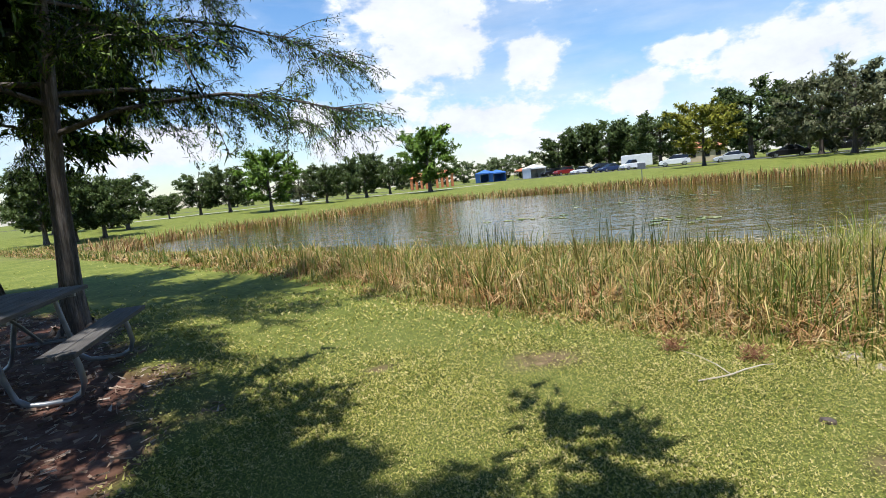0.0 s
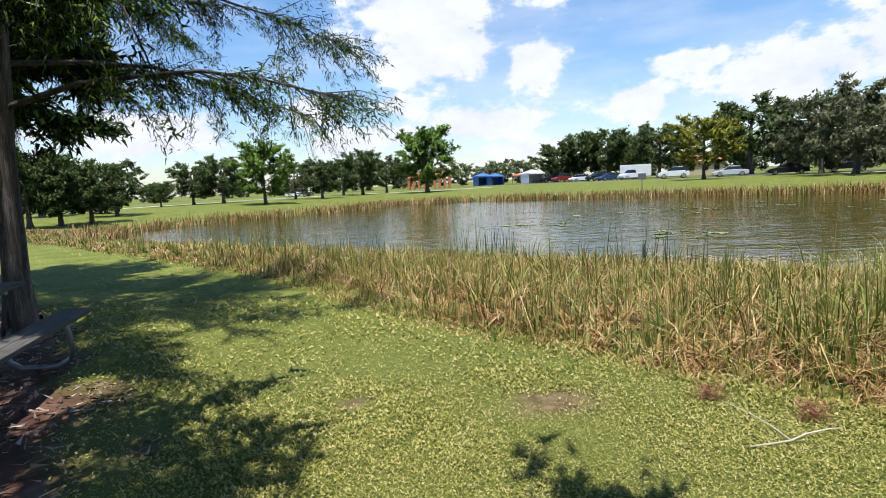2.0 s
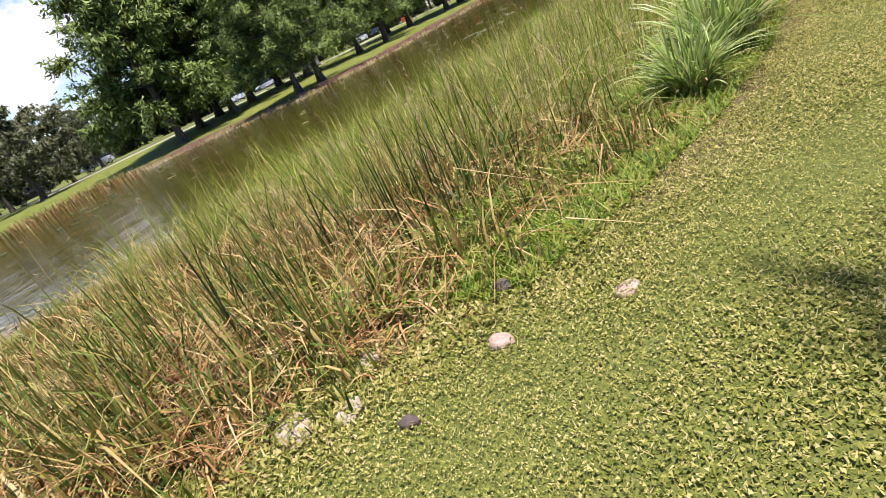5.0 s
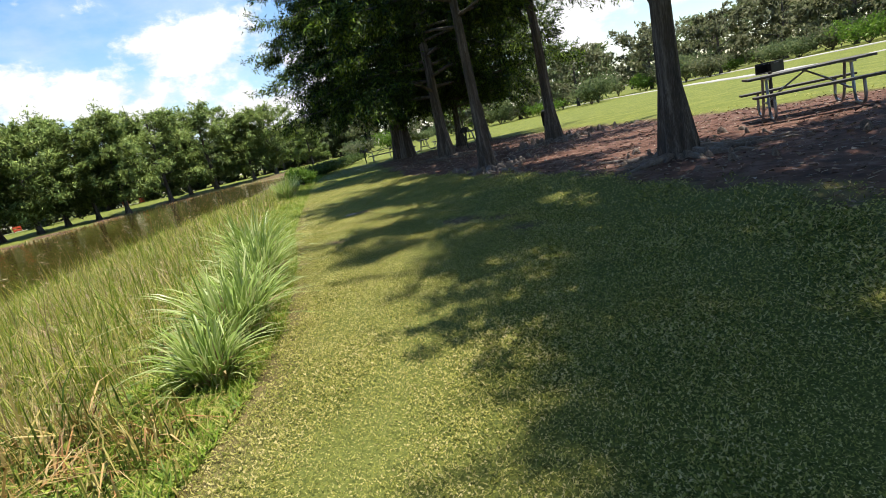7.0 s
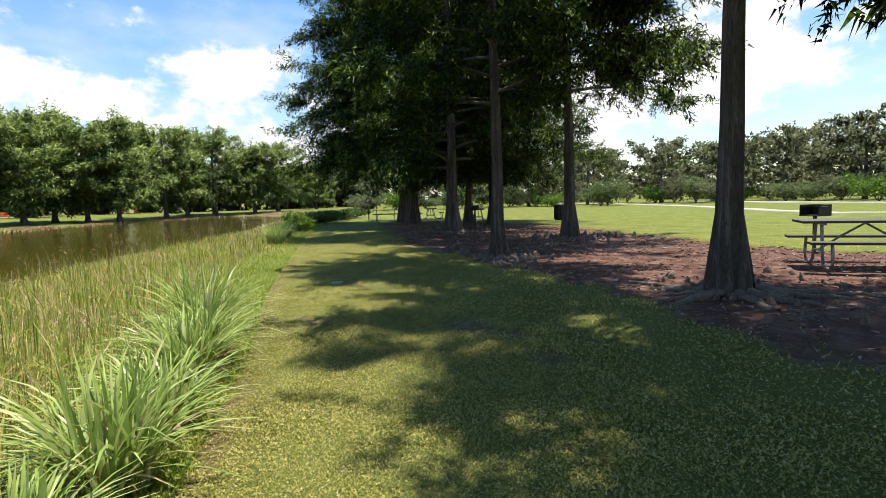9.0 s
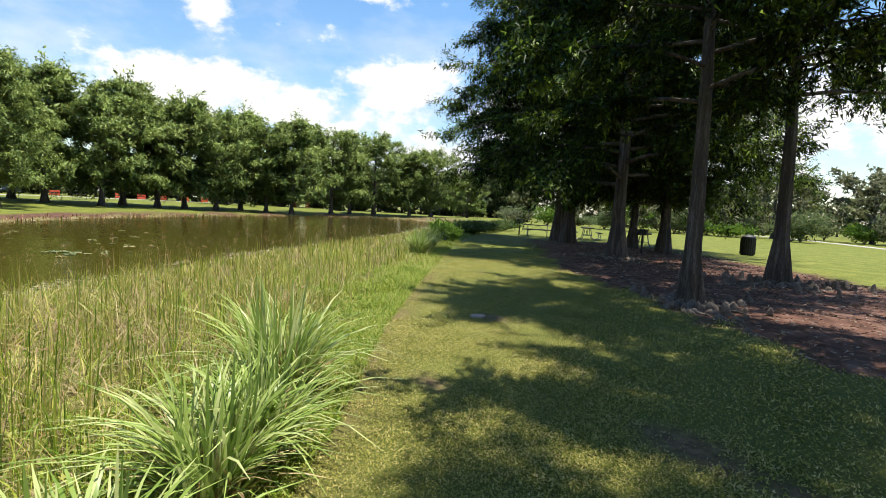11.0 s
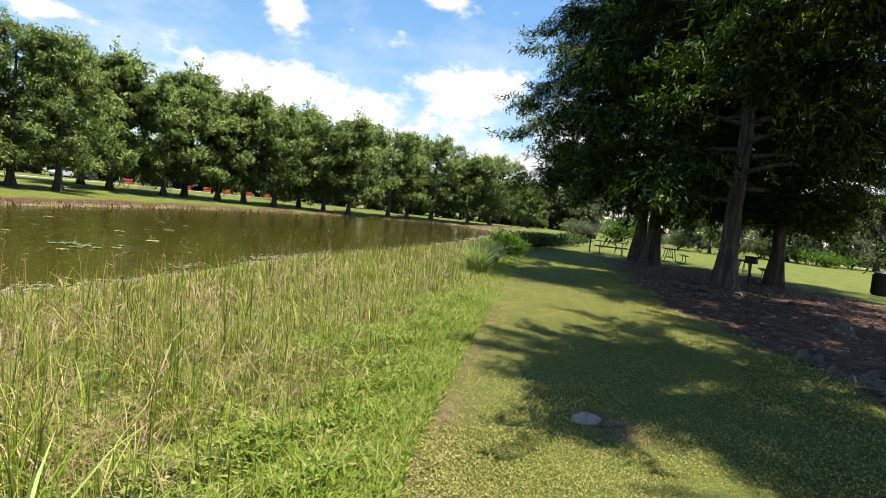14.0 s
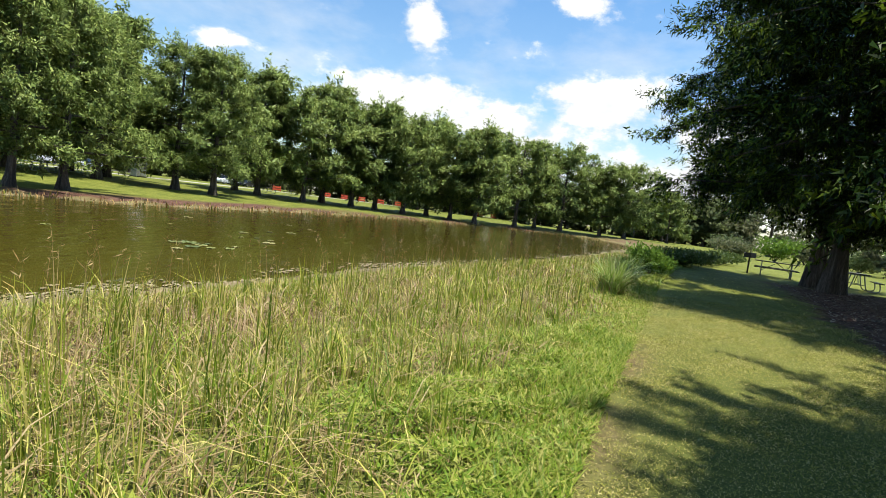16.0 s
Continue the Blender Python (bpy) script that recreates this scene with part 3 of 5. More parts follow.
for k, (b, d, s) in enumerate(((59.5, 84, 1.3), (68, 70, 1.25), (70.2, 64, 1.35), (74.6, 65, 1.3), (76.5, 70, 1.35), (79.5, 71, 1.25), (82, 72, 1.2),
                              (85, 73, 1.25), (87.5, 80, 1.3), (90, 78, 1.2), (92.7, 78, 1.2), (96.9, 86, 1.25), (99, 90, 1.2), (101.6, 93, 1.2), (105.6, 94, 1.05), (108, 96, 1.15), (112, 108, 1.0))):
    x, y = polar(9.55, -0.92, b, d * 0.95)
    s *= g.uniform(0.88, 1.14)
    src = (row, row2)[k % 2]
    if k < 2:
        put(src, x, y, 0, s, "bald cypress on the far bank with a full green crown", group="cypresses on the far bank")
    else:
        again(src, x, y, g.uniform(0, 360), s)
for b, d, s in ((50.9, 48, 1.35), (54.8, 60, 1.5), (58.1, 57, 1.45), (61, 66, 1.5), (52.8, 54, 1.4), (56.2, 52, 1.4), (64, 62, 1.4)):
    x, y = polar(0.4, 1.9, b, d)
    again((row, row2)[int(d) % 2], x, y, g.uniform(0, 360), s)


def broad(seed, h, r, spread, mat, start=0.2, leaf=0.55, limbs=22, twigs=14, leaves=17, reach=1.3, droop=0.0):
    return tree("park_tree", h, r, spread, start, seed, mat, limbs, twigs, leaves, leaf, 0.55, droop, 0.35, "round", flare=1.4, reach=reach)


kinds = {"dark": broad(31, 8, 0.28, 4.4, M_BROAD, 0.2, 0.33, 26, 14, 38), "bright": broad(32, 8, 0.22, 3.7, M_BRIGHT, 0.18, 0.36, 24, 14, 36), "yellow": broad(33, 8, 0.2, 3.9, M_YELLOW, 0.25, 0.34, 24, 13, 34), "grey": broad(34, 8, 0.22, 4.6, M_GREY, 0.16, 0.34, 24, 15, 30, droop=0.35),
         "far": broad(35, 8, 0.25, 5.5, M_HAZY, 0.02, 0.7, 24, 9, 16, 1.8), "pale": broad(36, 8, 0.2, 4.5, M_GREY, 0.1, 0.42, 20, 11, 22, 1.5, 0.1)}
used = set()


def park_tree(kind, b, d, h, label, eye=(0.0, 1.05)):
    x, y = polar(*eye, b, d)
    s = h / 8
    if kind in used:
        return again(kinds[kind], x, y, (b * 37 + d * 11) % 360, s, label)
    used.add(kind)
    return put(kinds[kind], x, y, 0, s, label, group="park trees")


OAK = "broad dark-green park tree on the far lawn"
for b, d, h in ((-37, 42, 4.6), (-34.8, 44, 4.8), (-32.5, 46, 4.4), (-30.5, 54, 4.6), (-36, 60, 6), (-26.8, 75, 3.0), (-24, 78, 5.4), (-21.3, 76, 6), (-11.7, 72, 5), (-7.5, 82, 6.6), (-9.5, 90, 5.5), (-5, 92, 6),
                (13, 128, 9), (15.5, 130, 11), (18, 126, 11), (20, 130, 10), (30.6, 100, 12), (33.5, 112, 8), (35, 105, 8)):
    park_tree("dark", b, d, h, OAK)
park_tree("dark", 22.8, 118, 10.5, OAK)
park_tree("bright", -17.4, 62, 6.6, "rounded bright-green park tree beside the water")
park_tree("bright", -0.7, 77, 9.0, "rounded bright-green park tree beside the water")
park_tree("yellow", 26.8, 71, 7.5, "yellow-green thin-crowned tree beside the water")
park_tree("grey", -14.4, 76, 5, "drooping grey-green willow-like tree")
for b, d, h in ((38.4, 66, 8.7), (36.0, 78, 9.4), (41, 76, 8.4), (43.5, 90, 8.5)):
    park_tree("grey", b, d, h, "drooping grey-green willow-like tree")
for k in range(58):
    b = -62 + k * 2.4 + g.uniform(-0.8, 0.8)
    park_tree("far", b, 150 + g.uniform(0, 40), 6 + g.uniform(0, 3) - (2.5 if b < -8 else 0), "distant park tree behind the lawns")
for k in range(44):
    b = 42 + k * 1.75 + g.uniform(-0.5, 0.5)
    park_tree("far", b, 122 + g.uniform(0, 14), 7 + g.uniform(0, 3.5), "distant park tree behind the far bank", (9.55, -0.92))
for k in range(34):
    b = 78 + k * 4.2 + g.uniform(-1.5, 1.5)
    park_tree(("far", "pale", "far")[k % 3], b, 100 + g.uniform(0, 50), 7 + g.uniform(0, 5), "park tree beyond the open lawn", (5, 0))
for b, d, h in ((128, 70, 7), (134, 75, 8), (140, 78, 8), (147, 82, 9), (153, 80, 8), (158, 85, 9), (163, 78, 10), (169, 72, 10), (175, 70, 11), (182, 80, 10)):
    park_tree("pale", b, d, h, "grey-green open-crowned tree beyond the lawn", (2.8, 1.2))


# ---- reeds along the bank ----
def scatter(g, n, x0, x1, y0, y1):
    return np.column_stack([g.uniform(x0, x1, n), g.uniform(y0, y1, n)])


def in_band(P):
    """Inside the unmown band between lawn and water; distance from the lawn's edge."""
    e = np.array(LAWN_EDGE, float)
    dl, insl = poly_dist(P, LAKE)
    line, _ = poly_dist(P, LAWN_EDGE, closed=False)
    o = np.argsort(e[:, 0])
    above = P[:, 1] > np.interp(P[:, 0], e[o, 0], e[o, 1])
    return above & near_side(P) & (~insl | (dl < 0.5)), line, np.where(insl, -dl, dl)


def reeds():
    g = np.random.default_rng(8)
    for name, mat, lab, tall, rep, dead in (("reeds", M_REED, "dense green and straw reeds along the bank", True, 7, False), ("dead_reeds", M_DEAD, "bent dry straw-brown reed leaves along the bank", True, 8, True),
                                            ("bank_grass", M_REED_GREEN, "knee-high wild grass and weeds along the bank", False, 7, False), ("dry_bank_grass", M_STRAW, "dry straw-coloured grass among the bank weeds", False, 6, True)):
        n = 170000 if tall else 140000
        P = scatter(g, n, -26, 9, -4, 30) if tall else scatter(g, n, 3.5, 46, -17, 8)
        ok, line, water_d = in_band(P)
        west = P[:, 0] < 5.0 + 0.5 * wobble(P, 1.3)
        ok &= west if tall else ~west
        far_d = np.hypot(P[:, 0] - 4, P[:, 1] - 2)
        patch = np.clip(0.6 + 0.6 * wobble(P, 4.3, 3.0 if dead else 1.0), 0.1, 1)
        keep = g.uniform(0, 1, n) < np.clip(6.0 / (far_d + 1), 0.15, 1) * patch
        P, line, water_d = P[ok & keep], line[ok & keep], water_d[ok & keep]
        tuft = np.tile(np.exp(g.normal(-0.05, 0.3, len(P))), rep)
        aim = np.tile(g.uniform(0, 6.283, len(P)), rep)
        P = np.concatenate([P + g.normal(0, 0.045, P.shape) for _ in range(rep)])
        line, water_d = np.tile(line, rep), np.tile(water_d, rep)
        m = len(P)
        lim = smooth01(line / (0.8 if tall else 1.5)) * 0.8 + 0.2
        h = (0.47 if tall else 0.5) * (0.72 if dead else 1) * lim * g.uniform(0.4, 1.15, m) * tuft * (1 + 0.12 * wobble(P, 1.7))
        h *= 0.25 + 0.75 * smooth01((water_d - 0.3) / 2.6)
        h *= 1 - 0.42 * smooth01((line - 1.4) / 2.2) if tall else 1.0
        far_d = np.hypot(P[:, 0] - 4, P[:, 1] - 2)
        h = np.clip(h, 0.05, 0.85) * np.clip(1.15 - far_d / 32, 0.5, 1)
        w = (g.uniform(0.007, 0.019, m) if tall else g.uniform(0.004, 0.012, m)) * np.clip(far_d / 8, 1, 2.6)
        base = np.column_stack([P, ground_z(P) - 0.02])
        bend = g.uniform(0.5, 1.9, m) if dead else np.where(g.uniform(0, 1, m) < 0.42, g.uniform(0.35, 1.5, m), np.abs(g.normal(0.14, 0.2, m)))
        V, Q = ribbons(base, h, w, aim + g.normal(0, 1.0, m), bend, g, 3)
        tagged(obj(name, mesh_of(name, V, Q), mat), lab, "reeds" if tall else "grass", kind="stuff")
    # dark upright cattail blades and pale seed stalks standing above the rest
    P = scatter(g, 9000, -4, 9, 0, 14)
    ok, line, water_d = in_band(P)
    P = P[ok & (line > 0.5) & (water_d > 0.2) & (P[:, 0] < 6) & (wobble(P, 1.1, 4.0) > 0.95)]
    m = len(P)
    V, Q = ribbons(np.column_stack([P, ground_z(P)]), g.uniform(0.4, 0.85, m), g.uniform(0.008, 0.016, m), g.uniform(0, 6.283, m), np.abs(g.normal(0.06, 0.1, m)), g, 3)
    tagged(obj("cattails", mesh_of("cattails", V, Q), M_CATTAIL), "dark upright cattail blades among the reeds", "reeds", kind="stuff")
    P = scatter(g, 9000, 4, 30, -8, 8)
    ok, line, water_d = in_band(P)
    P = P[ok & (line > 0.7)][:420]
    m = len(P)
    hh, lean = g.uniform(0.55, 1.0, m), g.uniform(0, 6.283, m)
    base = np.column_stack([P, ground_z(P)])
    parts = [ribbons(base, hh, np.full(m, 0.006), lean, np.full(m, 0.16), g, 3)]
    tip = base + np.column_stack([np.cos(lean) * hh * 0.16, np.sin(lean) * hh * 0.16, hh * 0.93])
    for _ in range(7):
        ax = g.normal(0, 1, (m, 3)) + [0, 0, 0.4]
        ax /= np.linalg.norm(ax, axis=1)[:, None]
        parts.append(leaf_quads(tip - np.column_stack([0 * hh, 0 * hh, g.uniform(0, 0.12, m)]), ax, g.uniform(0.03, 0.08, m), np.full(m, 0.006), g))
    tagged(obj("seed_stalks", mesh_of("seed_stalks", *joined(parts)), M_STRAW), "thin straw-coloured seed stalks above the bank grass", "grass", kind="stuff")


reeds()


def bank_weeds():
    g = np.random.default_rng(31)
    P = np.concatenate([scatter(g, 900000, 3.2, 16, -4, 4), scatter(g, 300000, 12, 34, -12, 0)])
    ok, line, water_d = in_band(P)
    reach = 0.75 + 0.45 * wobble(P, 1.9, 5.0) + 0.2 * wobble(P, 6.0, 1.0)
    keep = ok & (line < 2.3) & (g.uniform(0, 1, len(P)) < np.clip((reach + 0.5 - line) / 0.9, 0.06, 1)) & (water_d > 1.0)
    P, line = P[keep], line[keep]
    m = len(P)
    dw, _ = poly_dist(P, WAY, closed=False)
    tall = smooth01(line / 0.7) * (0.09 + 0.05 * wobble(P, 5.5, 2.0)) + 0.02
    a, el = g.uniform(0, 6.283, m), g.uniform(-0.1, 1.0, m)
    ax = np.column_stack([np.cos(a) * np.cos(el), np.sin(a) * np.cos(el), np.sin(el)])
    side = np.column_stack([-np.sin(a), np.cos(a), g.normal(0, 0.3, m)])
    blade = g.uniform(0, 1, m) < 0.5
    ln = np.where(blade, g.uniform(0.05, 0.13, m), g.uniform(0.018, 0.042, m)) * np.clip(dw / 4, 1, 3) ** 0.5
    wd = ln * np.where(blade, 0.045, g.uniform(0.25, 0.45, m))
    base = np.column_stack([P, ground_z(P) + np.clip(tall, 0.01, 0.2) * g.uniform(0, 1, m)])
    V = np.stack([base - side * wd[:, None], base + side * wd[:, None], base + ax * ln[:, None]], 1).reshape(-1, 3)
    tagged(obj("bank_weeds", mesh_of("bank_weeds", V, np.arange(m * 3).reshape(m, 3)), M_WEED), "bright green low leafy weeds beside the mown strip", "weeds", kind="stuff")


bank_weeds()


def clumps():
    g = np.random.default_rng(9)
    for k, (x, y, s) in enumerate(((5.1, 1.46, 0.62), (5.8, 1.12, 0.9), (6.45, 0.80, 0.72), (7.3, 0.5, 0.85), (7.75, 0.28, 0.8), (8.6, 0.15, 1.05), (20.5, -4.4, 1.1), (23, -5.5, 1.1))):
        ob = new("grass_clump")
        for name, n, mat, lab in (("green_leaves", 290, M_CLUMP, ""), ("straw_leaves", 80, M_STRAW, "dry straw-coloured leaves at the foot")):
            a = g.uniform(0, 6.283, n)
            rr = np.sqrt(g.uniform(0, 1, n)) * 0.2 * s
            P = np.column_stack([rr * np.cos(a) * 1.3, rr * np.sin(a), np.full(n, -0.03)])
            up = s * g.uniform(0.4, 0.95, n) * (1.0 if mat is M_CLUMP else 0.6)
            V, Q = ribbons(P, up, g.uniform(0.014, 0.032, n), a + g.normal(0, 0.7, n), np.abs(g.normal(0.55, 0.3, n)), g, 6)
            obj(name, mesh_of(name, V, Q), mat, ob, lab)
        ob.location = (x, y, gz(x, y))
        tagged(ob, "tall arching clump of pale green grass beside the mown strip", "grass", "grass clumps")


clumps()


# ---- lawn leaves ----
def lawn():
    g = np.random.default_rng(10)
    P = np.concatenate([scatter(g, 3700000, -6, 21, -8.5, 8), scatter(g, 1000000, -1.6, 11, -2.6, 4.6), scatter(g, 900000, -14, 34, -14, 19)])
    dw, _ = poly_dist(P, WAY, closed=False)
    keep = g.uniform(0, 1, len(P)) < np.minimum(1.0, (1.4 / (dw + 0.1)) ** 1.85) * np.clip(0.95 + 0.22 * wobble(P, 6.1, 2.0), 0.6, 1)
    P, dw = P[keep], dw[keep]
    ok, line, _ = in_band(P)
    d, insl = poly_dist(P, LAKE)
    keep = (~ok | (line < 0.7)) & ~insl & (g.uniform(0, 1, len(P)) > dirt_mask(P) * 1.08) & (g.uniform(0, 1, len(P)) > bare_mask(P) * 0.9) & (d > 1.8)
    keep &= ~((P[:, 0] > 3.6) & (P[:, 0] < 16) & (line < 0.08 + 0.1 * wobble(P, 4)) & (g.uniform(0, 1, len(P)) < 0.6))
    P, dw, rough_edge = P[keep], dw[keep], ok[keep]
    m = len(P)
    sz = np.clip((dw + 0.1) / 1.5, 0.8, 7) ** 0.65
    a, el = g.uniform(0, 6.283, m), g.uniform(0.05, 0.95, m)
    ax = np.column_stack([np.cos(a) * np.cos(el), np.sin(a) * np.cos(el), np.sin(el)])
    side = np.column_stack([-np.sin(a), np.cos(a), g.normal(0, 0.25, m)])
    blade = g.uniform(0, 1, m) < 0.28
    ln = np.where(blade, g.uniform(0.013, 0.034, m), g.uniform(0.008, 0.018, m)) * (1 + 0.25 * wobble(P, 2.3)) * sz * np.where(rough_edge, 1.25, 1.0)
    wd = ln * np.where(blade, 0.09, g.uniform(0.3, 0.5, m))
    base = np.column_stack([P, ground_z(P) + g.uniform(-0.008, 0.022, m)])
    V = np.stack([base - side * wd[:, None], base + side * wd[:, None], base + ax * ln[:, None]], 1).reshape(-1, 3)
    tagged(obj("lawn_grass", mesh_of("lawn_grass", V, np.arange(m * 3).reshape(m, 3)), M_LAWN_LEAF), "short weedy lawn of small leaves and blades", "grass", kind="stuff")


lawn()


# ---- bare ground: roots, knees, litter ----
def tube_obj(name, pts, radii, mat, parent=None, sides=8, label=""):
    return obj(name, mesh_of(name, *tube(pts, radii, sides)), mat, parent, label, True)


def roots_and_knees():
    g = np.random.default_rng(12)
    trunks = [(6.45, -6.1, 1.5), (11.9, -6.7, 1.0), (14.4, -11.8, 1.2), (20.9, -12.0, 1.2), (-4.75, 6.7, 0.7)]
    for x, y, s in trunks:
        for k in range(13):
            a = k * 0.485 + g.uniform(-0.25, 0.25)
            t = np.linspace(0, 1, 9)
            ln = s * g.uniform(0.4, 1.15)
            ang = a + np.cumsum(g.normal(0, 0.16, 9))
            px, py = x + np.cumsum(np.cos(ang)) * ln / 9 + 0.1 * math.cos(a), y + np.cumsum(np.sin(ang)) * ln / 9 + 0.1 * math.sin(a)
            z = ground_z(np.column_stack([px, py])) - 0.005 - 0.04 * t ** 2 + g.normal(0, 0.014, 9)
            z[0] += 0.05
            rt = tube_obj("tree_root", np.column_stack([px, py, z]), np.linspace(0.06, 0.016, 9) * g.uniform(0.7, 1.35, 9) * g.uniform(0.6, 1.2) * s ** 0.5, M_ROOT, sides=7)
            tagged(rt, "gnarled grey surface root creeping over bare earth", "root", "surface roots")
    protos = []
    for k in range(4):
        hh = 0.09 + 0.035 * k
        t = np.linspace(0, 1, 6)
        pts = np.column_stack([g.normal(0, 0.012, 6).cumsum(), g.normal(0, 0.012, 6).cumsum(), t * hh - 0.03])
        protos.append(mesh_of("cypress_knee", *tube(pts, np.array([0.09, 0.075, 0.06, 0.055, 0.04, 0.004]) * g.uniform(0.8, 1.2), 9, 0.4, k)))
    for k in range(4):
        protos[k].materials.append(M_ROOT)
    n = 0
    while n < 240:
        x0, y0, s = trunks[n % 4]
        r, a = abs(g.normal(0, 0.8)) * s + 0.28, g.uniform(0, 6.283)
        x, y = x0 + r * math.cos(a), y0 + r * math.sin(a)
        n += 1
        if not poly_dist(np.array([(x, y)]), DIRT_B)[1][0]:
            continue
        ob = new("cypress_knee", protos[n % 4])
        ob.matrix_basis = Matrix.Translation((x, y, gz(x, y) - 0.03)) @ Matrix.Rotation(a * 3, 4, "Z")
        ob.scale = [g.uniform(0.5, 1.5), g.uniform(0.5, 1.5), g.uniform(0.5, 1.3)]
        tagged(ob, "knobbly grey-brown cypress knee in bare earth", "tree knee", "cypress knees")
    P = np.concatenate([scatter(g, 60000, -1, 31, -19, -2), scatter(g, 26000, -9, -1, -1, 9)])
    dm = dirt_mask(P)
    P = P[(dm > 0.3) & (g.uniform(0, 1, len(P)) < 0.7)]
    m = len(P)
    a = g.uniform(0, 6.283, m)
    ax = np.column_stack([np.cos(a), np.sin(a), g.normal(0.05, 0.15, m)])
    ln = g.uniform(0.03, 0.11, m)
    tagged(obj("leaf_litter", mesh_of("leaf_litter", *leaf_tris(np.column_stack([P, ground_z(P) - 0.012 + g.uniform(0, 0.012, m)]), ax, ln, ln * g.uniform(0.1, 0.4, m), g)), M_LITTER), "dry brown needles and leaf litter on bare earth", "leaf litter", kind="stuff")


M_ROOT = material("root_wood", [(0.055, 0.040, 0.030), (0.15, 0.115, 0.090), (0.28, 0.235, 0.20)], 0.9, 6, bump=0.7, fine=0.4)
M_LITTER = material("litter", [(0.05, 0.03, 0.02), (0.14, 0.08, 0.05), (0.26, 0.18, 0.12), (0.38, 0.32, 0.26)], 0.8, 2, island=0.7)
roots_and_knees()


def stone(name, x, y, size, flat, mat, seed, label):
    g = np.random.default_rng(seed)
    bm = bmesh.new()
    bmesh.ops.create_icosphere(bm, subdivisions=3, radius=1)
    for v in bm.verts:
        k = 1 + 0.22 * noise.noise(v.co * 1.6 + Vector((seed, 0, 0))) + 0.08 * noise.noise(v.co * 5 + Vector((seed, 3, 0)))
        v.co = Vector((v.co.x * size * k, v.co.y * size * 0.72 * k, v.co.z * size * flat * k))
    ob = part(name, bm, mat, smooth=True)
    ob.matrix_basis = Matrix.Translation((x, y, gz(x, y) + size * flat * 0.3)) @ Matrix.Rotation(g.uniform(0, 6), 4, "Z")
    return tagged(ob, label, "stone", "stones at the lawn edge")


M_STONE = material("limestone", [(0.22, 0.18, 0.12), (0.36, 0.30, 0.22), (0.46, 0.41, 0.32)], 0.9, 9, bump=0.6, fine=0.3)
M_PINK = material("red_stone", [(0.26, 0.15, 0.11), (0.42, 0.30, 0.24), (0.5, 0.42, 0.36)], 0.9, 12, bump=0.6, fine=0.3)
M_DARKSTONE = material("dark_stone", [(0.05, 0.04, 0.035), (0.15, 0.11, 0.09)], 0.9, 14, bump=0.6)
for k, (x, y, r, fl, m, lab) in enumerate(((2.88, 2.6, 0.055, 0.5, M_PINK, "flat round tan stone in the grass"), (3.03, 2.12, 0.055, 0.25, M_PINK, "low reddish stone in the grass"), (2.55, 2.9, 0.04, 0.7, M_DARKSTONE, "small dark stone at the reeds' foot"),
                                         (2.98, 3.21, 0.08, 0.2, M_STONE, "pale flat limestone slab among reeds"), (2.63, 3.43, 0.11, 0.16, M_STONE, "pale flat limestone slab among reeds"), (2.68, 3.2, 0.08, 0.16, M_STONE, "pale flat limestone slab among reeds"),
                                         (3.83, 2.55, 0.06, 0.3, M_STONE, "pale limestone lump among reeds"), (3.25, 2.62, 0.05, 0.8, M_DARKSTONE, "black lump at the foot of reeds"), (1.89, 2.62, 0.04, 0.5, M_DARKSTONE, "dark clod in the lawn"), (11.22, -2.48, 0.14, 0.08, M_PINK, "low grey-pink stone in shaded lawn"))):
    stone("stone", x, y, r, fl, m, 40 + k, lab)


def dead_branch():
    M_STICK = material("dry_stick", [(0.34, 0.29, 0.22), (0.52, 0.47, 0.38)], 0.8, 10)
    M_RUST = material("dead_needles", [(0.16, 0.06, 0.03), (0.30, 0.12, 0.06), (0.36, 0.2, 0.1)], 0.7, 5, island=0.7)
    g = np.random.default_rng(14)
    root = tagged(new("dead_branch"), "forked bleached dead branch with rusty needle tufts, lying on grass", "branch")
    root.location = (1.75, 3.3, gz(1.75, 3.3))
    tube_obj("stick", [(-0.22, -0.03, 0.015), (-0.08, -0.02, 0.02), (0.0, -0.02, 0.03), (0.12, 0.04, 0.03), (0.24, 0.04, 0.05), (0.34, 0.08, 0.03)], [0.005, 0.006, 0.006, 0.005, 0.004, 0.002], M_STICK, root)
    tube_obj("stick", [(0.0, -0.02, 0.03), (-0.02, 0.12, 0.05), (-0.05, 0.30, 0.05), (-0.08, 0.5, 0.03)], [0.004, 0.003, 0.0025, 0.002], M_STICK, root)
    for x, y in ((-0.12, 0.58), (0.28, 0.22)):
        n = 260
        a = g.uniform(0, 6.283, n)
        P = np.column_stack([x + g.normal(0, 0.04, n), y + g.normal(0, 0.03, n), g.uniform(0, 0.09, n)])
        ax = np.column_stack([np.cos(a), np.sin(a), g.uniform(0.1, 1.2, n)])
        ax /= np.linalg.norm(ax, axis=1)[:, None]
        obj("needle_tuft", mesh_of("needle_tuft", *leaf_quads(P, ax, g.uniform(0.04, 0.08, n), np.full(n, 0.005), g)), M_RUST, root, "rusty dead needle tuft")


dead_branch()


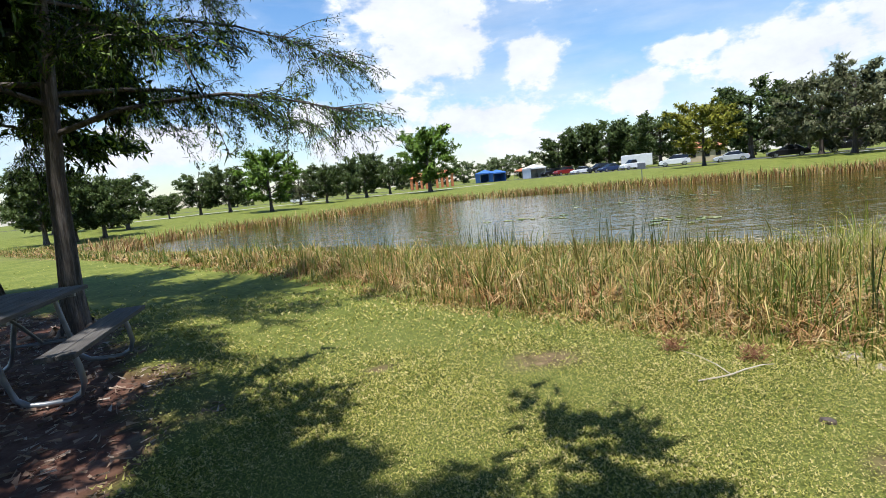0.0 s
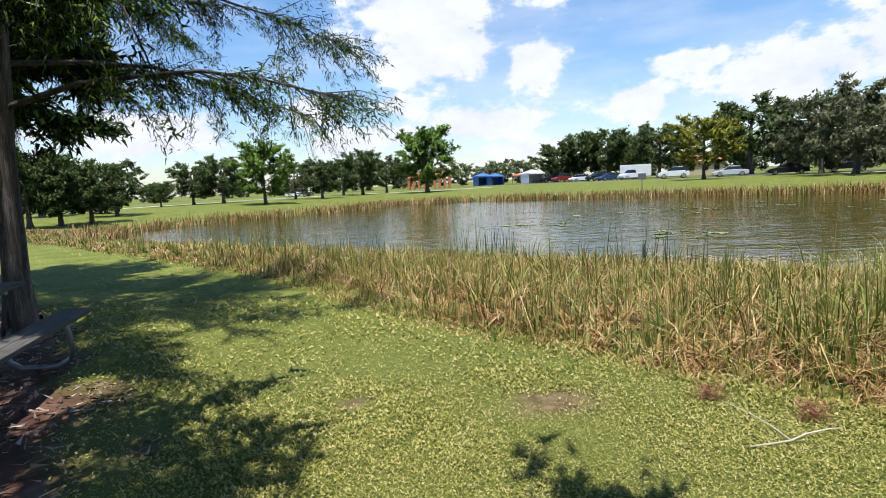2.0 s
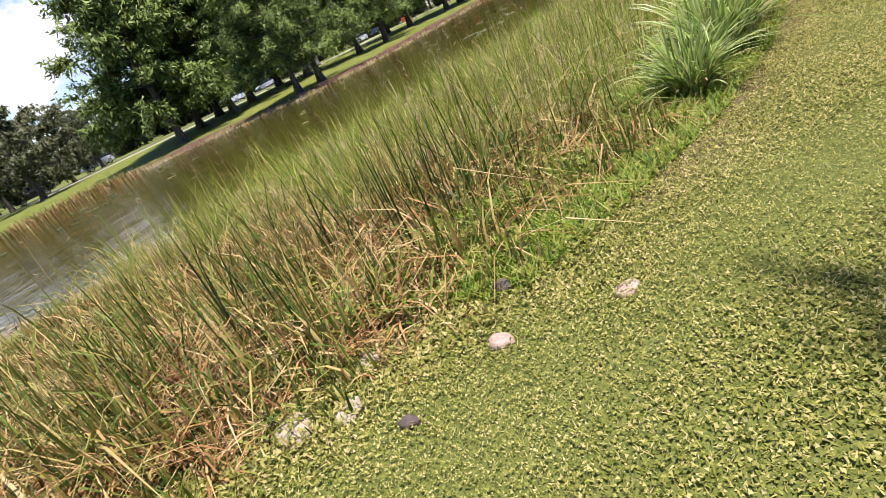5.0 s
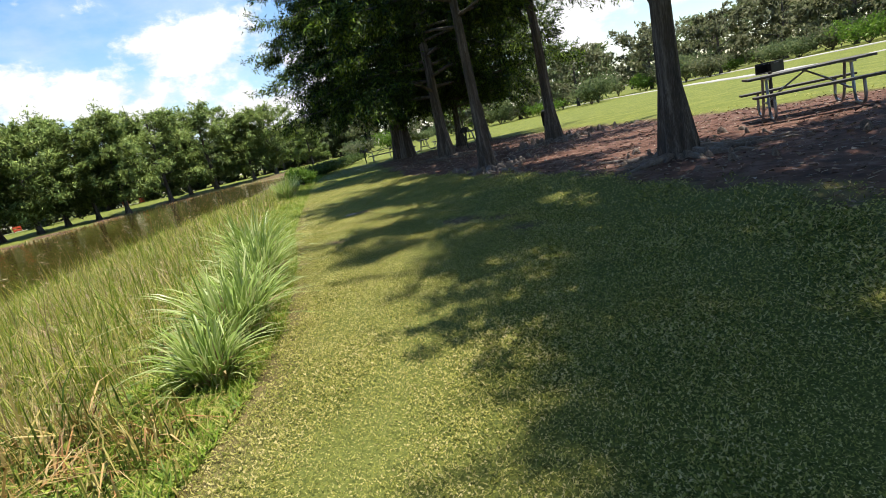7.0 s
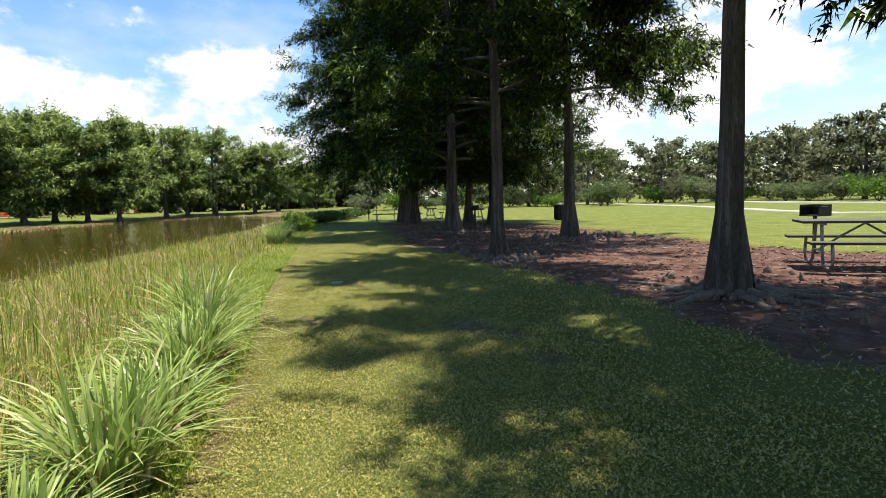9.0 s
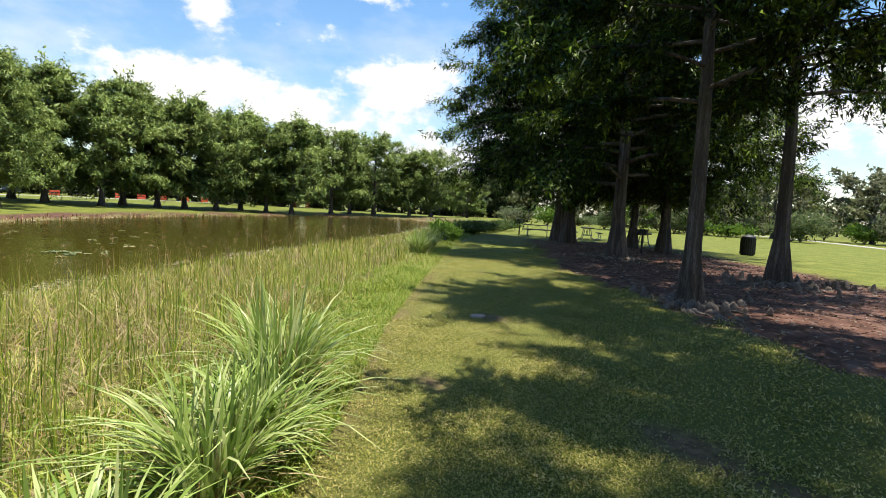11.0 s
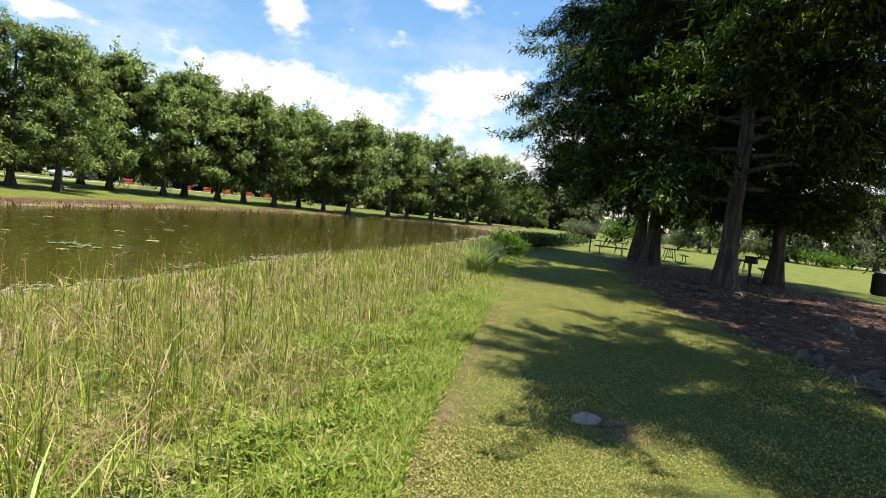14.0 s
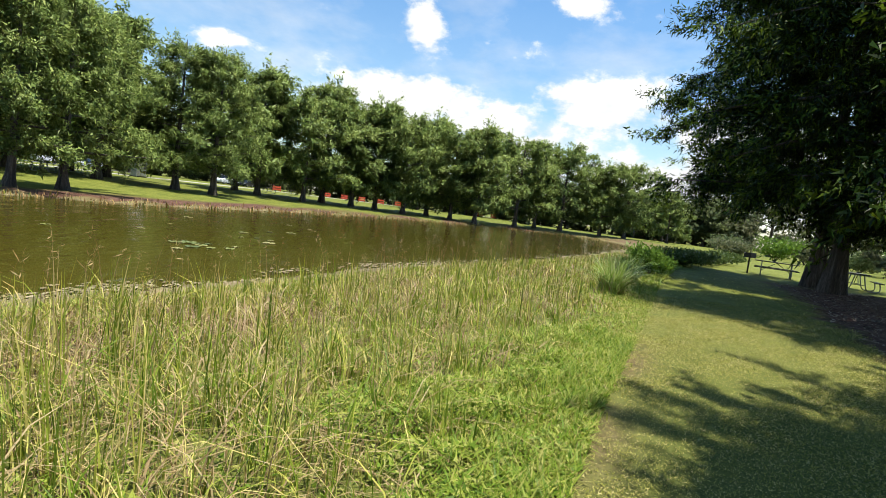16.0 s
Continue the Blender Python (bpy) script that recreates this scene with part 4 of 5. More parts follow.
# ---- picnic tables, grills, bin ----
def picnic_table(x, y, turn, label, scale=1.0):
    root = tagged(new("picnic_table"), label, "picnic table", "picnic tables")
    root.matrix_basis = Matrix.Translation((x, y, gz(x, y) - 0.015)) @ Matrix.Rotation(radians(turn), 4, "Z")
    root.scale = (scale,) * 3
    for k in range(5):
        bm = bmesh.new()
        box(bm, 0, (k - 2) * 0.148, 0.735, 1.84, 0.14, 0.04, 0.006)
        part("tabletop_plank", bm, M_WEATHERED, root)
    for sgn in (-1, 1):
        for k in (0, 1):
            bm = bmesh.new()
            box(bm, 0, sgn * (0.66 + 0.135 * k), 0.44, 1.84, 0.128, 0.04, 0.006)
            part("bench_plank", bm, M_WEATHERED, root)
    for ex in (-0.62, 0.62):
        for sgn in (-1, 1):
            pts = [(ex, sgn * q, z) for q, z in ((0.16, 0.71), (0.20, 0.5), (0.25, 0.25), (0.30, 0.10), (0.38, 0.04), (0.5, 0.03), (0.66, 0.03), (0.74, 0.07), (0.775, 0.16), (0.76, 0.3), (0.73, 0.415))]
            tube_obj("leg", pts, [0.024] * len(pts), M_STEEL, root, 10)
        bm = bmesh.new()
        box(bm, ex, 0, 0.70, 0.05, 0.70, 0.03, 0.004)
        part("top_bracket", bm, M_STEEL, root)
        tube_obj("brace", [(ex, 0, 0.27), (ex * 0.5, 0, 0.5), (0, 0, 0.70)], [0.016] * 3, M_STEEL, root, 8)
        tube_obj("crossbar", [(ex, -0.25, 0.27), (ex, 0, 0.27), (ex, 0.25, 0.27)], [0.016] * 3, M_STEEL, root, 8)
    return root


picnic_table(-3.8, 4.5, 104, "weathered grey plank picnic table on bent steel legs under a cypress")
picnic_table(6.2, -10.1, 34, "dark weathered picnic table on bent steel legs over bare roots", 1.1)
picnic_table(27.5, -18.6, 140, "dark picnic table on steel legs in deep tree shade")
picnic_table(33.6, -19.3, 150, "dark picnic table on steel legs in deep tree shade")
picnic_table(35.6, -16.9, 60, "dark picnic table on steel legs in deep tree shade")


def grill(x, y, turn, label):
    root = tagged(new("park_grill"), label, "grill", "park grills")
    root.matrix_basis = Matrix.Translation((x, y, gz(x, y) - 0.05)) @ Matrix.Rotation(radians(turn), 4, "Z")
    tube_obj("post", [(0, 0, 0), (0, 0, 0.4), (0, 0, 0.82)], [0.04] * 3, M_BLACK, root, 10)
    bm = bmesh.new()
    for cx, cy, cz, sx, sy, sz in ((0, 0, 0.82, 0.46, 0.36, 0.02), (0, 0.17, 0.94, 0.46, 0.02, 0.24), (-0.22, 0, 0.94, 0.02, 0.36, 0.24), (0.22, 0, 0.94, 0.02, 0.36, 0.24)):
        box(bm, cx, cy, cz, sx, sy, sz, 0.004)
    part("firebox", bm, M_BLACK, root)
    bm = bmesh.new()
    for k in range(9):
        box(bm, -0.19 + k * 0.0475, -0.01, 1.02, 0.012, 0.33, 0.012)
    part("grate", bm, M_BLACK, root)
    tube_obj("handle", [(0.22, -0.1, 1.02), (0.3, -0.1, 1.02), (0.36, -0.1, 1.02)], [0.012] * 3, M_STEEL, root, 6)
    return root


grill(7.75, -12.2, 160, "black steel charcoal grill on a post behind the table")
grill(23.5, -15.2, 130, "black steel charcoal grill on a post")
grill(36.4, -16.0, 120, "black steel charcoal grill on a post")


def trash_bin(x, y):
    root = tagged(new("trash_bin"), "dark round slatted park trash bin", "trash bin")
    root.location = (x, y, gz(x, y))
    tube_obj("body", [(0, 0, 0), (0, 0, 0.03), (0, 0, 0.8), (0, 0, 0.86)], [0.26, 0.29, 0.30, 0.28], M_BLACK, root, 20)
    tube_obj("lid", [(0, 0, 0.86), (0, 0, 0.92), (0, 0, 0.98)], [0.30, 0.24, 0.02], M_BLACK, root, 20)
    for k in range(20):
        a = k * math.tau / 20
        bm = bmesh.new()
        box(bm, 0.305 * math.cos(a), 0.305 * math.sin(a), 0.43, 0.02, 0.05, 0.74, 0, None)
        part("slat", bm, M_BLACK, root)


trash_bin(23.8, -21.5)


# ---- shrubs ----
def shrub(name, x, y, w, h, mat, seed, label, leaf=0.12, n=2600):
    g = np.random.default_rng(seed)
    root = tagged(new(name), label, "shrub", "shrubs")
    root.location = (x, y, gz(x, y))
    chunks, tips = [], []
    for k in range(16):
        a, r = g.uniform(0, 6.283), math.sqrt(g.uniform(0, 1)) * w
        tip = np.array([r * math.cos(a), r * math.sin(a), h * g.uniform(0.55, 1.0)])
        mid = tip * [0.4, 0.4, 0.55]
        chunks.append(tube(np.array([[0, 0, -0.05], mid, tip]) + g.normal(0, 0.02, (3, 3)), np.array([0.02, 0.014, 0.005]), 5))
        tips += [tip, (tip + mid) / 2, mid]
    obj("stem", mesh_of("stem", *joined(chunks)), M_BARK, root)
    tips = np.array(tips)
    c = tips[g.integers(0, len(tips), n)] + g.normal(0, 0.16, (n, 3)) * [w * 1.1, w * 1.1, h * 0.7]
    c[:, 2] = np.abs(c[:, 2])
    ax = g.normal(0, 1, (n, 3)) + [0, 0, 0.5]
    ax /= np.linalg.norm(ax, axis=1)[:, None]
    ln = leaf * g.uniform(0.6, 1.4, n)
    obj("foliage", mesh_of("foliage", *leaf_tris(c, ax, ln, ln * 0.5, g)), mat, root)


shrub("shrub", 26.4, -7.4, 0.7, 0.8, M_BRIGHT, 61, "bright leafy shrub at the water's edge", 0.13)
for k, (x, y) in enumerate(((34.5, -11.6), (36.4, -12.8), (38.4, -14.2), (40.5, -15.8), (42.6, -17.4), (44.6, -18.9))):
    shrub("shrub", x, y, 1.4, 0.65, M_BROAD, 70 + k, "low dark-green shrub beside the mown strip", 0.16, 2400)
gs = np.random.default_rng(15)
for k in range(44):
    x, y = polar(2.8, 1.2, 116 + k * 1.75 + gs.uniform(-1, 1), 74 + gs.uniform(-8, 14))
    shrub("shrub", x, y, 2.6, gs.uniform(1.4, 3.4), (M_HAZY, M_GREY, M_BRIGHT, M_GREY, M_HAZY)[k % 5], 90 + k, "loose leafy shrub at the edge of the far lawn", 0.32, 1700)


# ---- paths and road ----
def strip(name, pts, width, mat, label, lift=0.03):
    P = np.array(pts, float)
    t = np.linspace(0, len(P) - 1, len(P) * 12)
    q = np.column_stack([np.interp(t, np.arange(len(P)), P[:, k]) for k in (0, 1)])
    d = np.gradient(q, axis=0)
    d /= np.linalg.norm(d, axis=1)[:, None]
    nrm = np.column_stack([-d[:, 1], d[:, 0]])
    cols = []
    for o, dz in ((-0.5, -0.15), (-0.5, lift), (0.0, lift + 0.01), (0.5, lift), (0.5, -0.15)):
        w = q + nrm * width * o
        cols.append(np.column_stack([w, ground_z(w) + dz]))
    V = np.stack(cols, 1).reshape(-1, 3)
    i, j = np.meshgrid(np.arange(len(q) - 1), np.arange(4), indexing="ij")
    a = (i * 5 + j).ravel()
    tagged(obj(name, mesh_of(name, V, np.stack([a, a + 1, a + 6, a + 5], 1)), mat), label, name, kind="structure")


strip("road", [polar(0, 1, b, d) for b, d in ((-40, 150), (-10, 145), (4, 135), (15, 112), (24, 97), (33.5, 87), (41, 86), (50, 95), (62, 120))], 6, M_ASPHALT, "grey park road on the far side of the pond")
strip("path", [polar(0, 1, b, d) for b, d in ((-34, 78), (-18, 92), (-8, 92), (-1, 86), (6, 92))], 2.2, M_CONCRETE, "pale concrete footpath through the lawn")
strip("path", [polar(9.55, -0.92, b, d) for b, d in ((30, 70), (44, 66), (52, 72), (60, 77), (70, 100), (84, 120), (100, 150))], 3.2, M_CONCRETE, "pale concrete footpath through the lawn")
strip("path", [polar(2.77, 1.2, b, d) for b, d in ((138, 95), (143, 78), (150, 56), (156, 42), (161, 36), (168, 38), (180, 48))], 1.4, M_CONCRETE, "pale concrete footpath through the lawn")
strip("path", [polar(2.77, 1.2, b, d) for b, d in ((150, 84), (158, 66), (166, 58), (176, 58))], 3.0, M_CONCRETE, "pale concrete footpath through the lawn")


# ---- cars ----
M_GLASS = material("car_glass", [(0.012, 0.014, 0.016), (0.02, 0.022, 0.025)], 0.08, 3)
M_TYRE = material("tyre_rubber", [(0.012, 0.012, 0.012), (0.025, 0.025, 0.025)], 0.85, 20)
M_RIM = material("alloy_rim", [(0.4, 0.4, 0.42), (0.6, 0.6, 0.62)], 0.3, 8, metal=0.8)
M_LAMP = material("lamp_lens", [(0.5, 0.5, 0.5), (0.7, 0.7, 0.7)], 0.15, 5)
M_TAIL = material("tail_lens", [(0.25, 0.01, 0.01), (0.35, 0.02, 0.02)], 0.2, 5)
PAINT = {}


def paint(name, c):
    if name not in PAINT:
        PAINT[name] = material("paint_" + name, [tuple(0.85 * k for k in c), c], 0.28, 1.5)
    return PAINT[name]


def prism(bm, outline, w_low, w_high):
    """A closed side profile drawn out across the car, narrower towards its top."""
    zs = [z for _, z in outline]
    lo, hi = min(zs), max(zs)
    L, R = [], []
    for x, z in outline:
        k = (z - lo) / (hi - lo)
        w = (w_low + (w_high - w_low) * k) / 2
        L.append(bm.verts.new((x, w, z)))
        R.append(bm.verts.new((x, -w, z)))
    n = len(outline)
    bm.faces.new(L[::-1])
    bm.faces.new(R)
    for k in range(n):
        bm.faces.new((L[k], L[(k + 1) % n], R[(k + 1) % n], R[k]))
    bmesh.ops.recalc_face_normals(bm, faces=bm.faces[:])
    bmesh.ops.bevel(bm, geom=bm.edges[:], offset=0.05, segments=2, profile=0.5, affect="EDGES")


def car(b, d, turn, kind, colour, rgb, eye=(0, 1.05)):
    x, y = polar(*eye, b, d)
    tall = {"sedan": 0.0, "suv": 0.27, "pickup": 0.3}[kind]
    root = tagged(new("parked_car"), colour + {"sedan": " sedan parked beside the park road", "suv": " sport utility vehicle parked beside the park road", "pickup": " pickup truck parked beside the park road"}[kind], "car", "parked cars")
    root.matrix_basis = Matrix.Translation((x, y, gz(x, y) + 0.03)) @ Matrix.Rotation(radians(turn), 4, "Z")
    mat = paint(colour, rgb)
    s, t = 0.22 + tall * 0.35, tall
    bm = bmesh.new()
    prism(bm, [(-2.25, s + 0.1), (-2.3, 0.62 + t * 0.7), (-2.15, 0.86 + t * 0.8), (-1.3, 0.93 + t * 0.8), (0.9, 0.92 + t * 0.8), (2.0, 0.74 + t * 0.8), (2.28, 0.6 + t * 0.6), (2.3, s + 0.1), (2.1, s), (-2.1, s)], 1.8, 1.72)
    part("body", bm, mat, root)
    bm = bmesh.new()
    roof = 1.44 + t * 1.1
    if kind == "sedan":
        prof = [(-1.75, 0.9), (-0.95, roof - 0.03), (0.1, roof), (1.15, 0.88)]
    elif kind == "suv":
        prof = [(-2.2, 1.1), (-1.95, roof - 0.05), (0.1, roof), (1.15, 1.05)]
    else:
        prof = [(-0.6, 1.1), (-0.45, roof - 0.05), (0.3, roof), (1.2, 1.05)]
    prism(bm, prof, 1.62, 1.25)
    part("cabin_glass", bm, M_GLASS, root, "dark tinted glass")
    bm = bmesh.new()
    box(bm, (prof[1][0] + prof[2][0]) / 2, 0, roof + 0.0, prof[2][0] - prof[1][0] + 0.12, 1.24, 0.05, 0.02)
    part("roof", bm, mat, root)
    for wx in (-1.4, 1.42):
        for wy in (-0.8, 0.8):
            r = 0.33 + tall * 0.12
            pts = [(wx, wy - 0.11, r - 0.03), (wx, wy - 0.10, r - 0.03), (wx, wy + 0.10, r - 0.03), (wx, wy + 0.11, r - 0.03)]
            wheel = tube_obj("tyre", pts, [r * 0.8, r, r, r * 0.8], M_TYRE, root, 18)
            bm = bmesh.new()
            bmesh.ops.create_cone(bm, cap_ends=True, segments=14, radius1=r * 0.62, radius2=r * 0.5, depth=0.25, matrix=Matrix.Translation((wx, wy, r - 0.03)) @ Matrix.Rotation(radians(90), 4, "X"))
            part("rim", bm, M_RIM, wheel)
    for wy in (-0.62, 0.62):
        bm = bmesh.new()
        box(bm, 2.24, wy, 0.64 + t * 0.6, 0.1, 0.36, 0.13, 0.03)
        part("headlight", bm, M_LAMP, root)
        bm = bmesh.new()
        box(bm, -2.25, wy, 0.74 + t * 0.7, 0.08, 0.34, 0.15, 0.02)
        part("tail_light", bm, M_TAIL, root)


WHITE, SILVER, BLACK, RED, BLUE = (0.75, 0.75, 0.74), (0.5, 0.51, 0.53), (0.012, 0.012, 0.014), (0.22, 0.02, 0.02), (0.03, 0.05, 0.12)
for b, d, turn, kind, colour, rgb in ((11.2, 128, 200, "suv", "silver", SILVER), (12.1, 124, 205, "suv", "black", BLACK), (13.4, 120, 205, "suv", "red", RED), (15.2, 115, 198, "sedan", "white", WHITE), (16.9, 112, 205, "suv", "black", BLACK),
                                      (18.0, 108, 200, "sedan", "dark blue", BLUE), (20.2, 104, 195, "pickup", "white", WHITE), (24.1, 93, 160, "suv", "white", WHITE), (29.0, 88, 158, "sedan", "silver", SILVER), (33.5, 82, 156, "sedan", "black", BLACK),
                                      (37.8, 84, 152, "suv", "black", BLACK), (43.2, 96, 160, "suv", "silver", SILVER), (-31.8, 60, 150, "pickup", "black", BLACK), (-14.0, 100, 170, "sedan", "white", WHITE)):
    car(b, d, turn, kind, colour, rgb)
for k, (b, d, col, rgb) in enumerate(((53, 105, "white", WHITE), (56, 108, "silver", SILVER), (67, 115, "white", WHITE), (69, 116, "black", BLACK), (92.4, 125, "white", WHITE), (103, 130, "silver", SILVER))):
    car(b, d, 160 + 7 * k, "sedan" if k % 2 else "suv", col, rgb, (9.55, -0.92))


# ---- tents, shelter, house, trailer, toilet ----
def canopy(b, d, w, h, cloth, label, walls=False, turn=0.0):
    x, y = polar(0, 1.05, b, d)
    root = tagged(new("canopy_tent"), label, "tent", "canopy tents")
    root.matrix_basis = Matrix.Translation((x, y, gz(x, y))) @ Matrix.Rotation(radians(turn), 4, "Z")
    bm = bmesh.new()
    lo = [bm.verts.new((sx * w / 2, sy * w / 2, h * 0.66)) for sx, sy in ((-1, -1), (1, -1), (1, 1), (-1, 1))]
    up = [bm.verts.new((v.co.x, v.co.y, h * 0.76)) for v in lo]
    top = bm.verts.new((0, 0, h))
    for k in range(4):
        bm.faces.new((lo[k], lo[(k + 1) % 4], up[(k + 1) % 4], up[k]))
        bm.faces.new((up[k], up[(k + 1) % 4], top))
    ob = part("roof", bm, cloth, root)
    ob.modifiers.new("thick", "SOLIDIFY").thickness = 0.03
    for sx in (-1, 1):
        for sy in (-1, 1):
            bm = bmesh.new()
            box(bm, sx * (w / 2 - 0.05), sy * (w / 2 - 0.05), h * 0.35, 0.06, 0.06, h * 0.7)
            part("pole", bm, M_STEEL, root)
    if walls:
        for k in range(3):
            bm = bmesh.new()
            box(bm, 0 if k < 1 else (k * 2 - 3) * w * 0.48, w * 0.48 if k < 1 else 0, h * 0.33, w * 0.95 if k < 1 else 0.04, 0.04 if k < 1 else w * 0.95, h * 0.64)
            part("side_wall", bm, cloth, root)


M_CLOTH_W = material("white_cloth", [(0.68, 0.68, 0.66), (0.8, 0.8, 0.78)], 0.8, 1.5)
M_CLOTH_B = material("blue_cloth", [(0.03, 0.11, 0.36), (0.05, 0.16, 0.45)], 0.7, 1.5)
M_ORANGE = material("orange_paint", [(0.42, 0.13, 0.05), (0.55, 0.19, 0.07)], 0.6, 2)
M_TAN = material("tan_stucco", [(0.48, 0.38, 0.26), (0.58, 0.48, 0.34)], 0.9, 2, fine=0.3)
M_TILE = material("terracotta", [(0.42, 0.15, 0.07), (0.56, 0.24, 0.12)], 0.8, 3, fine=0.3)
canopy(10.4, 124, 4.0, 3.1, M_CLOTH_W, "white canopy tent with side walls on the lawn", True, 20)
canopy(9.2, 128, 3.2, 2.6, M_ORANGE, "small orange canopy tent beside a white one", False, 10)
canopy(5.2, 128, 3.6, 3.0, M_CLOTH_B, "bright blue canopy tent on the lawn", True, 15)
canopy(6.5, 126, 3.2, 2.8, M_CLOTH_B, "bright blue canopy tent on the lawn", True, 15)


def shelter(b, d, w, dep, h, label, kind_name, wall_mat, roof_mat, eye=(0, 1.05), solid=False, turn=0.0):
    x, y = polar(*eye, b, d)
    root = tagged(new(kind_name), label, "building")
    root.matrix_basis = Matrix.Translation((x, y, gz(x, y))) @ Matrix.Rotation(radians(turn), 4, "Z")
    bm = bmesh.new()
    a = [bm.verts.new((sx * (w / 2 + 0.4), sy * (dep / 2 + 0.4), h * 0.7)) for sx, sy in ((-1, -1), (1, -1), (1, 1), (-1, 1))]
    r1, r2 = bm.verts.new((-w * 0.22, 0, h)), bm.verts.new((w * 0.22, 0, h))
    for f in ((a[0], a[1], r2, r1), (a[2], a[3], r1, r2), (a[1], a[2], r2), (a[3], a[0], r1), (a[3], a[2], a[1], a[0])):
        bm.faces.new(f)
    part("roof", bm, roof_mat, root)
    if solid:
        bm = bmesh.new()
        box(bm, 0, 0, h * 0.35, w, dep, h * 0.7 - 0.01, 0.02)
        wall = part("wall", bm, wall_mat, root)
        for k in (-0.3, 0.05, 0.33):
            bm = bmesh.new()
            box(bm, k * w, -dep / 2 - 0.01, h * 0.38, w * 0.13, 0.08, h * 0.26, 0.01)
            part("window", bm, M_GLASS, root)
    else:
        for sx in (-1, -0.33, 0.33, 1):
            for sy in (-1, 1):
                bm = bmesh.new()
                box(bm, sx * w / 2, sy * dep / 2, h * 0.35, 0.5, 0.5, h * 0.7, 0.02)
                part("pillar", bm, wall_mat, root)


shelter(-1.8, 122, 3.4, 3.4, 3.6, "orange play shelter with pillars behind the trees", "park_shelter", M_ORANGE, M_ORANGE)
shelter(0.9, 120, 3.4, 3.4, 3.8, "orange play shelter with pillars behind the trees", "park_shelter", M_ORANGE, M_ORANGE)
shelter(26.6, 128, 7.5, 5, 4.2, "tan park building with a terracotta tile roof", "park_building", M_TAN, M_TILE, solid=True, turn=-20)
shelter(110.5, 140, 16, 8, 5.5, "tan park building with a terracotta tile roof", "park_building", M_TAN, M_TILE, eye=(9.55, -0.92), solid=True, turn=-60)


def trailer():
    x, y = polar(0, 1.05, 20.6, 110)
    root = tagged(new("box_trailer"), "white box trailer behind parked vehicles", "trailer")
    root.matrix_basis = Matrix.Translation((x, y, gz(x, y))) @ Matrix.Rotation(radians(-20), 4, "Z")
    bm = bmesh.new()
    box(bm, 0, 0, 1.6, 5.6, 2.2, 2.2, 0.05)
    part("body", bm, M_CLOTH_W, root)
    for k in (-0.5, 0.5):
        for sy in (-1, 1):
            tube_obj("tyre", [(k, sy * 0.95 - 0.1, 0.35), (k, sy * 0.95 - 0.09, 0.35), (k, sy * 0.95 + 0.09, 0.35), (k, sy * 0.95 + 0.1, 0.35)], [0.25, 0.35, 0.35, 0.25], M_TYRE, root, 16)
    bm = bmesh.new()
    box(bm, 3.3, 0, 0.5, 1.2, 0.1, 0.1, 0.01)
    part("hitch", bm, M_BLACK, root)


trailer()


def toilet():
    x, y = polar(9.55, -0.92, 59.7, 72)
    M_GREYP = material("grey_plastic", [(0.2, 0.21, 0.2), (0.28, 0.29, 0.28)], 0.5, 2)
    root = tagged(new("portable_toilet"), "grey portable toilet with a white domed roof by the path", "portable toilet")
    root.matrix_basis = Matrix.Translation((x, y, gz(x, y))) @ Matrix.Rotation(radians(-30), 4, "Z")
    bm = bmesh.new()
    box(bm, 0, 0, 1.06, 1.2, 1.2, 2.0, 0.04)
    part("cabin", bm, M_GREYP, root)
    bm = bmesh.new()
    box(bm, 0, -0.62, 1.05, 0.8, 0.05, 1.8, 0.02)
    door = part("door", bm, M_GREYP, root)
    bm = bmesh.new()
    box(bm, 0.3, -0.66, 1.05, 0.06, 0.04, 0.16, 0.01)
    part("handle", bm, M_BLACK, door)
    bm = bmesh.new()
    prism(bm, [(-0.66, 2.06), (-0.6, 2.16), (-0.3, 2.28), (0.3, 2.28), (0.6, 2.16), (0.66, 2.06)], 1.3, 0.8)
    part("roof", bm, M_CLOTH_W, root, "white domed roof")
    bm = bmesh.new()
    box(bm, 0, 0, 0.04, 1.26, 1.26, 0.12, 0.02)
    part("base", bm, M_BLACK, root)


toilet()


def sign_post(b, d):
    x, y = polar(0, 1.05, b, d)
    root = tagged(new("sign_post"), "small grey sign board on a post at the far waterline", "sign")
    root.matrix_basis = Matrix.Translation((x, y, gz(x, y) - 0.05)) @ Matrix.Rotation(radians(-b), 4, "Z")
    tube_obj("post", [(0, 0, 0), (0, 0, 0.9), (0, 0, 1.75)], [0.035, 0.035, 0.035], M_STEEL, root, 8)
    bm = bmesh.new()
    box(bm, 0, -0.05, 1.5, 0.62, 0.03, 0.5, 0.008)
    part("board", bm, M_STEEL, root)


sign_post(21.3, 46)
for b, d, turn in ((52.7, 50, 40), (71.3, 74, 20), (73.4, 76, 30)):
    x, y = polar(9.55, -0.92, b, d)
    picnic_table(x, y, turn, "dark picnic table under far bank cypresses")


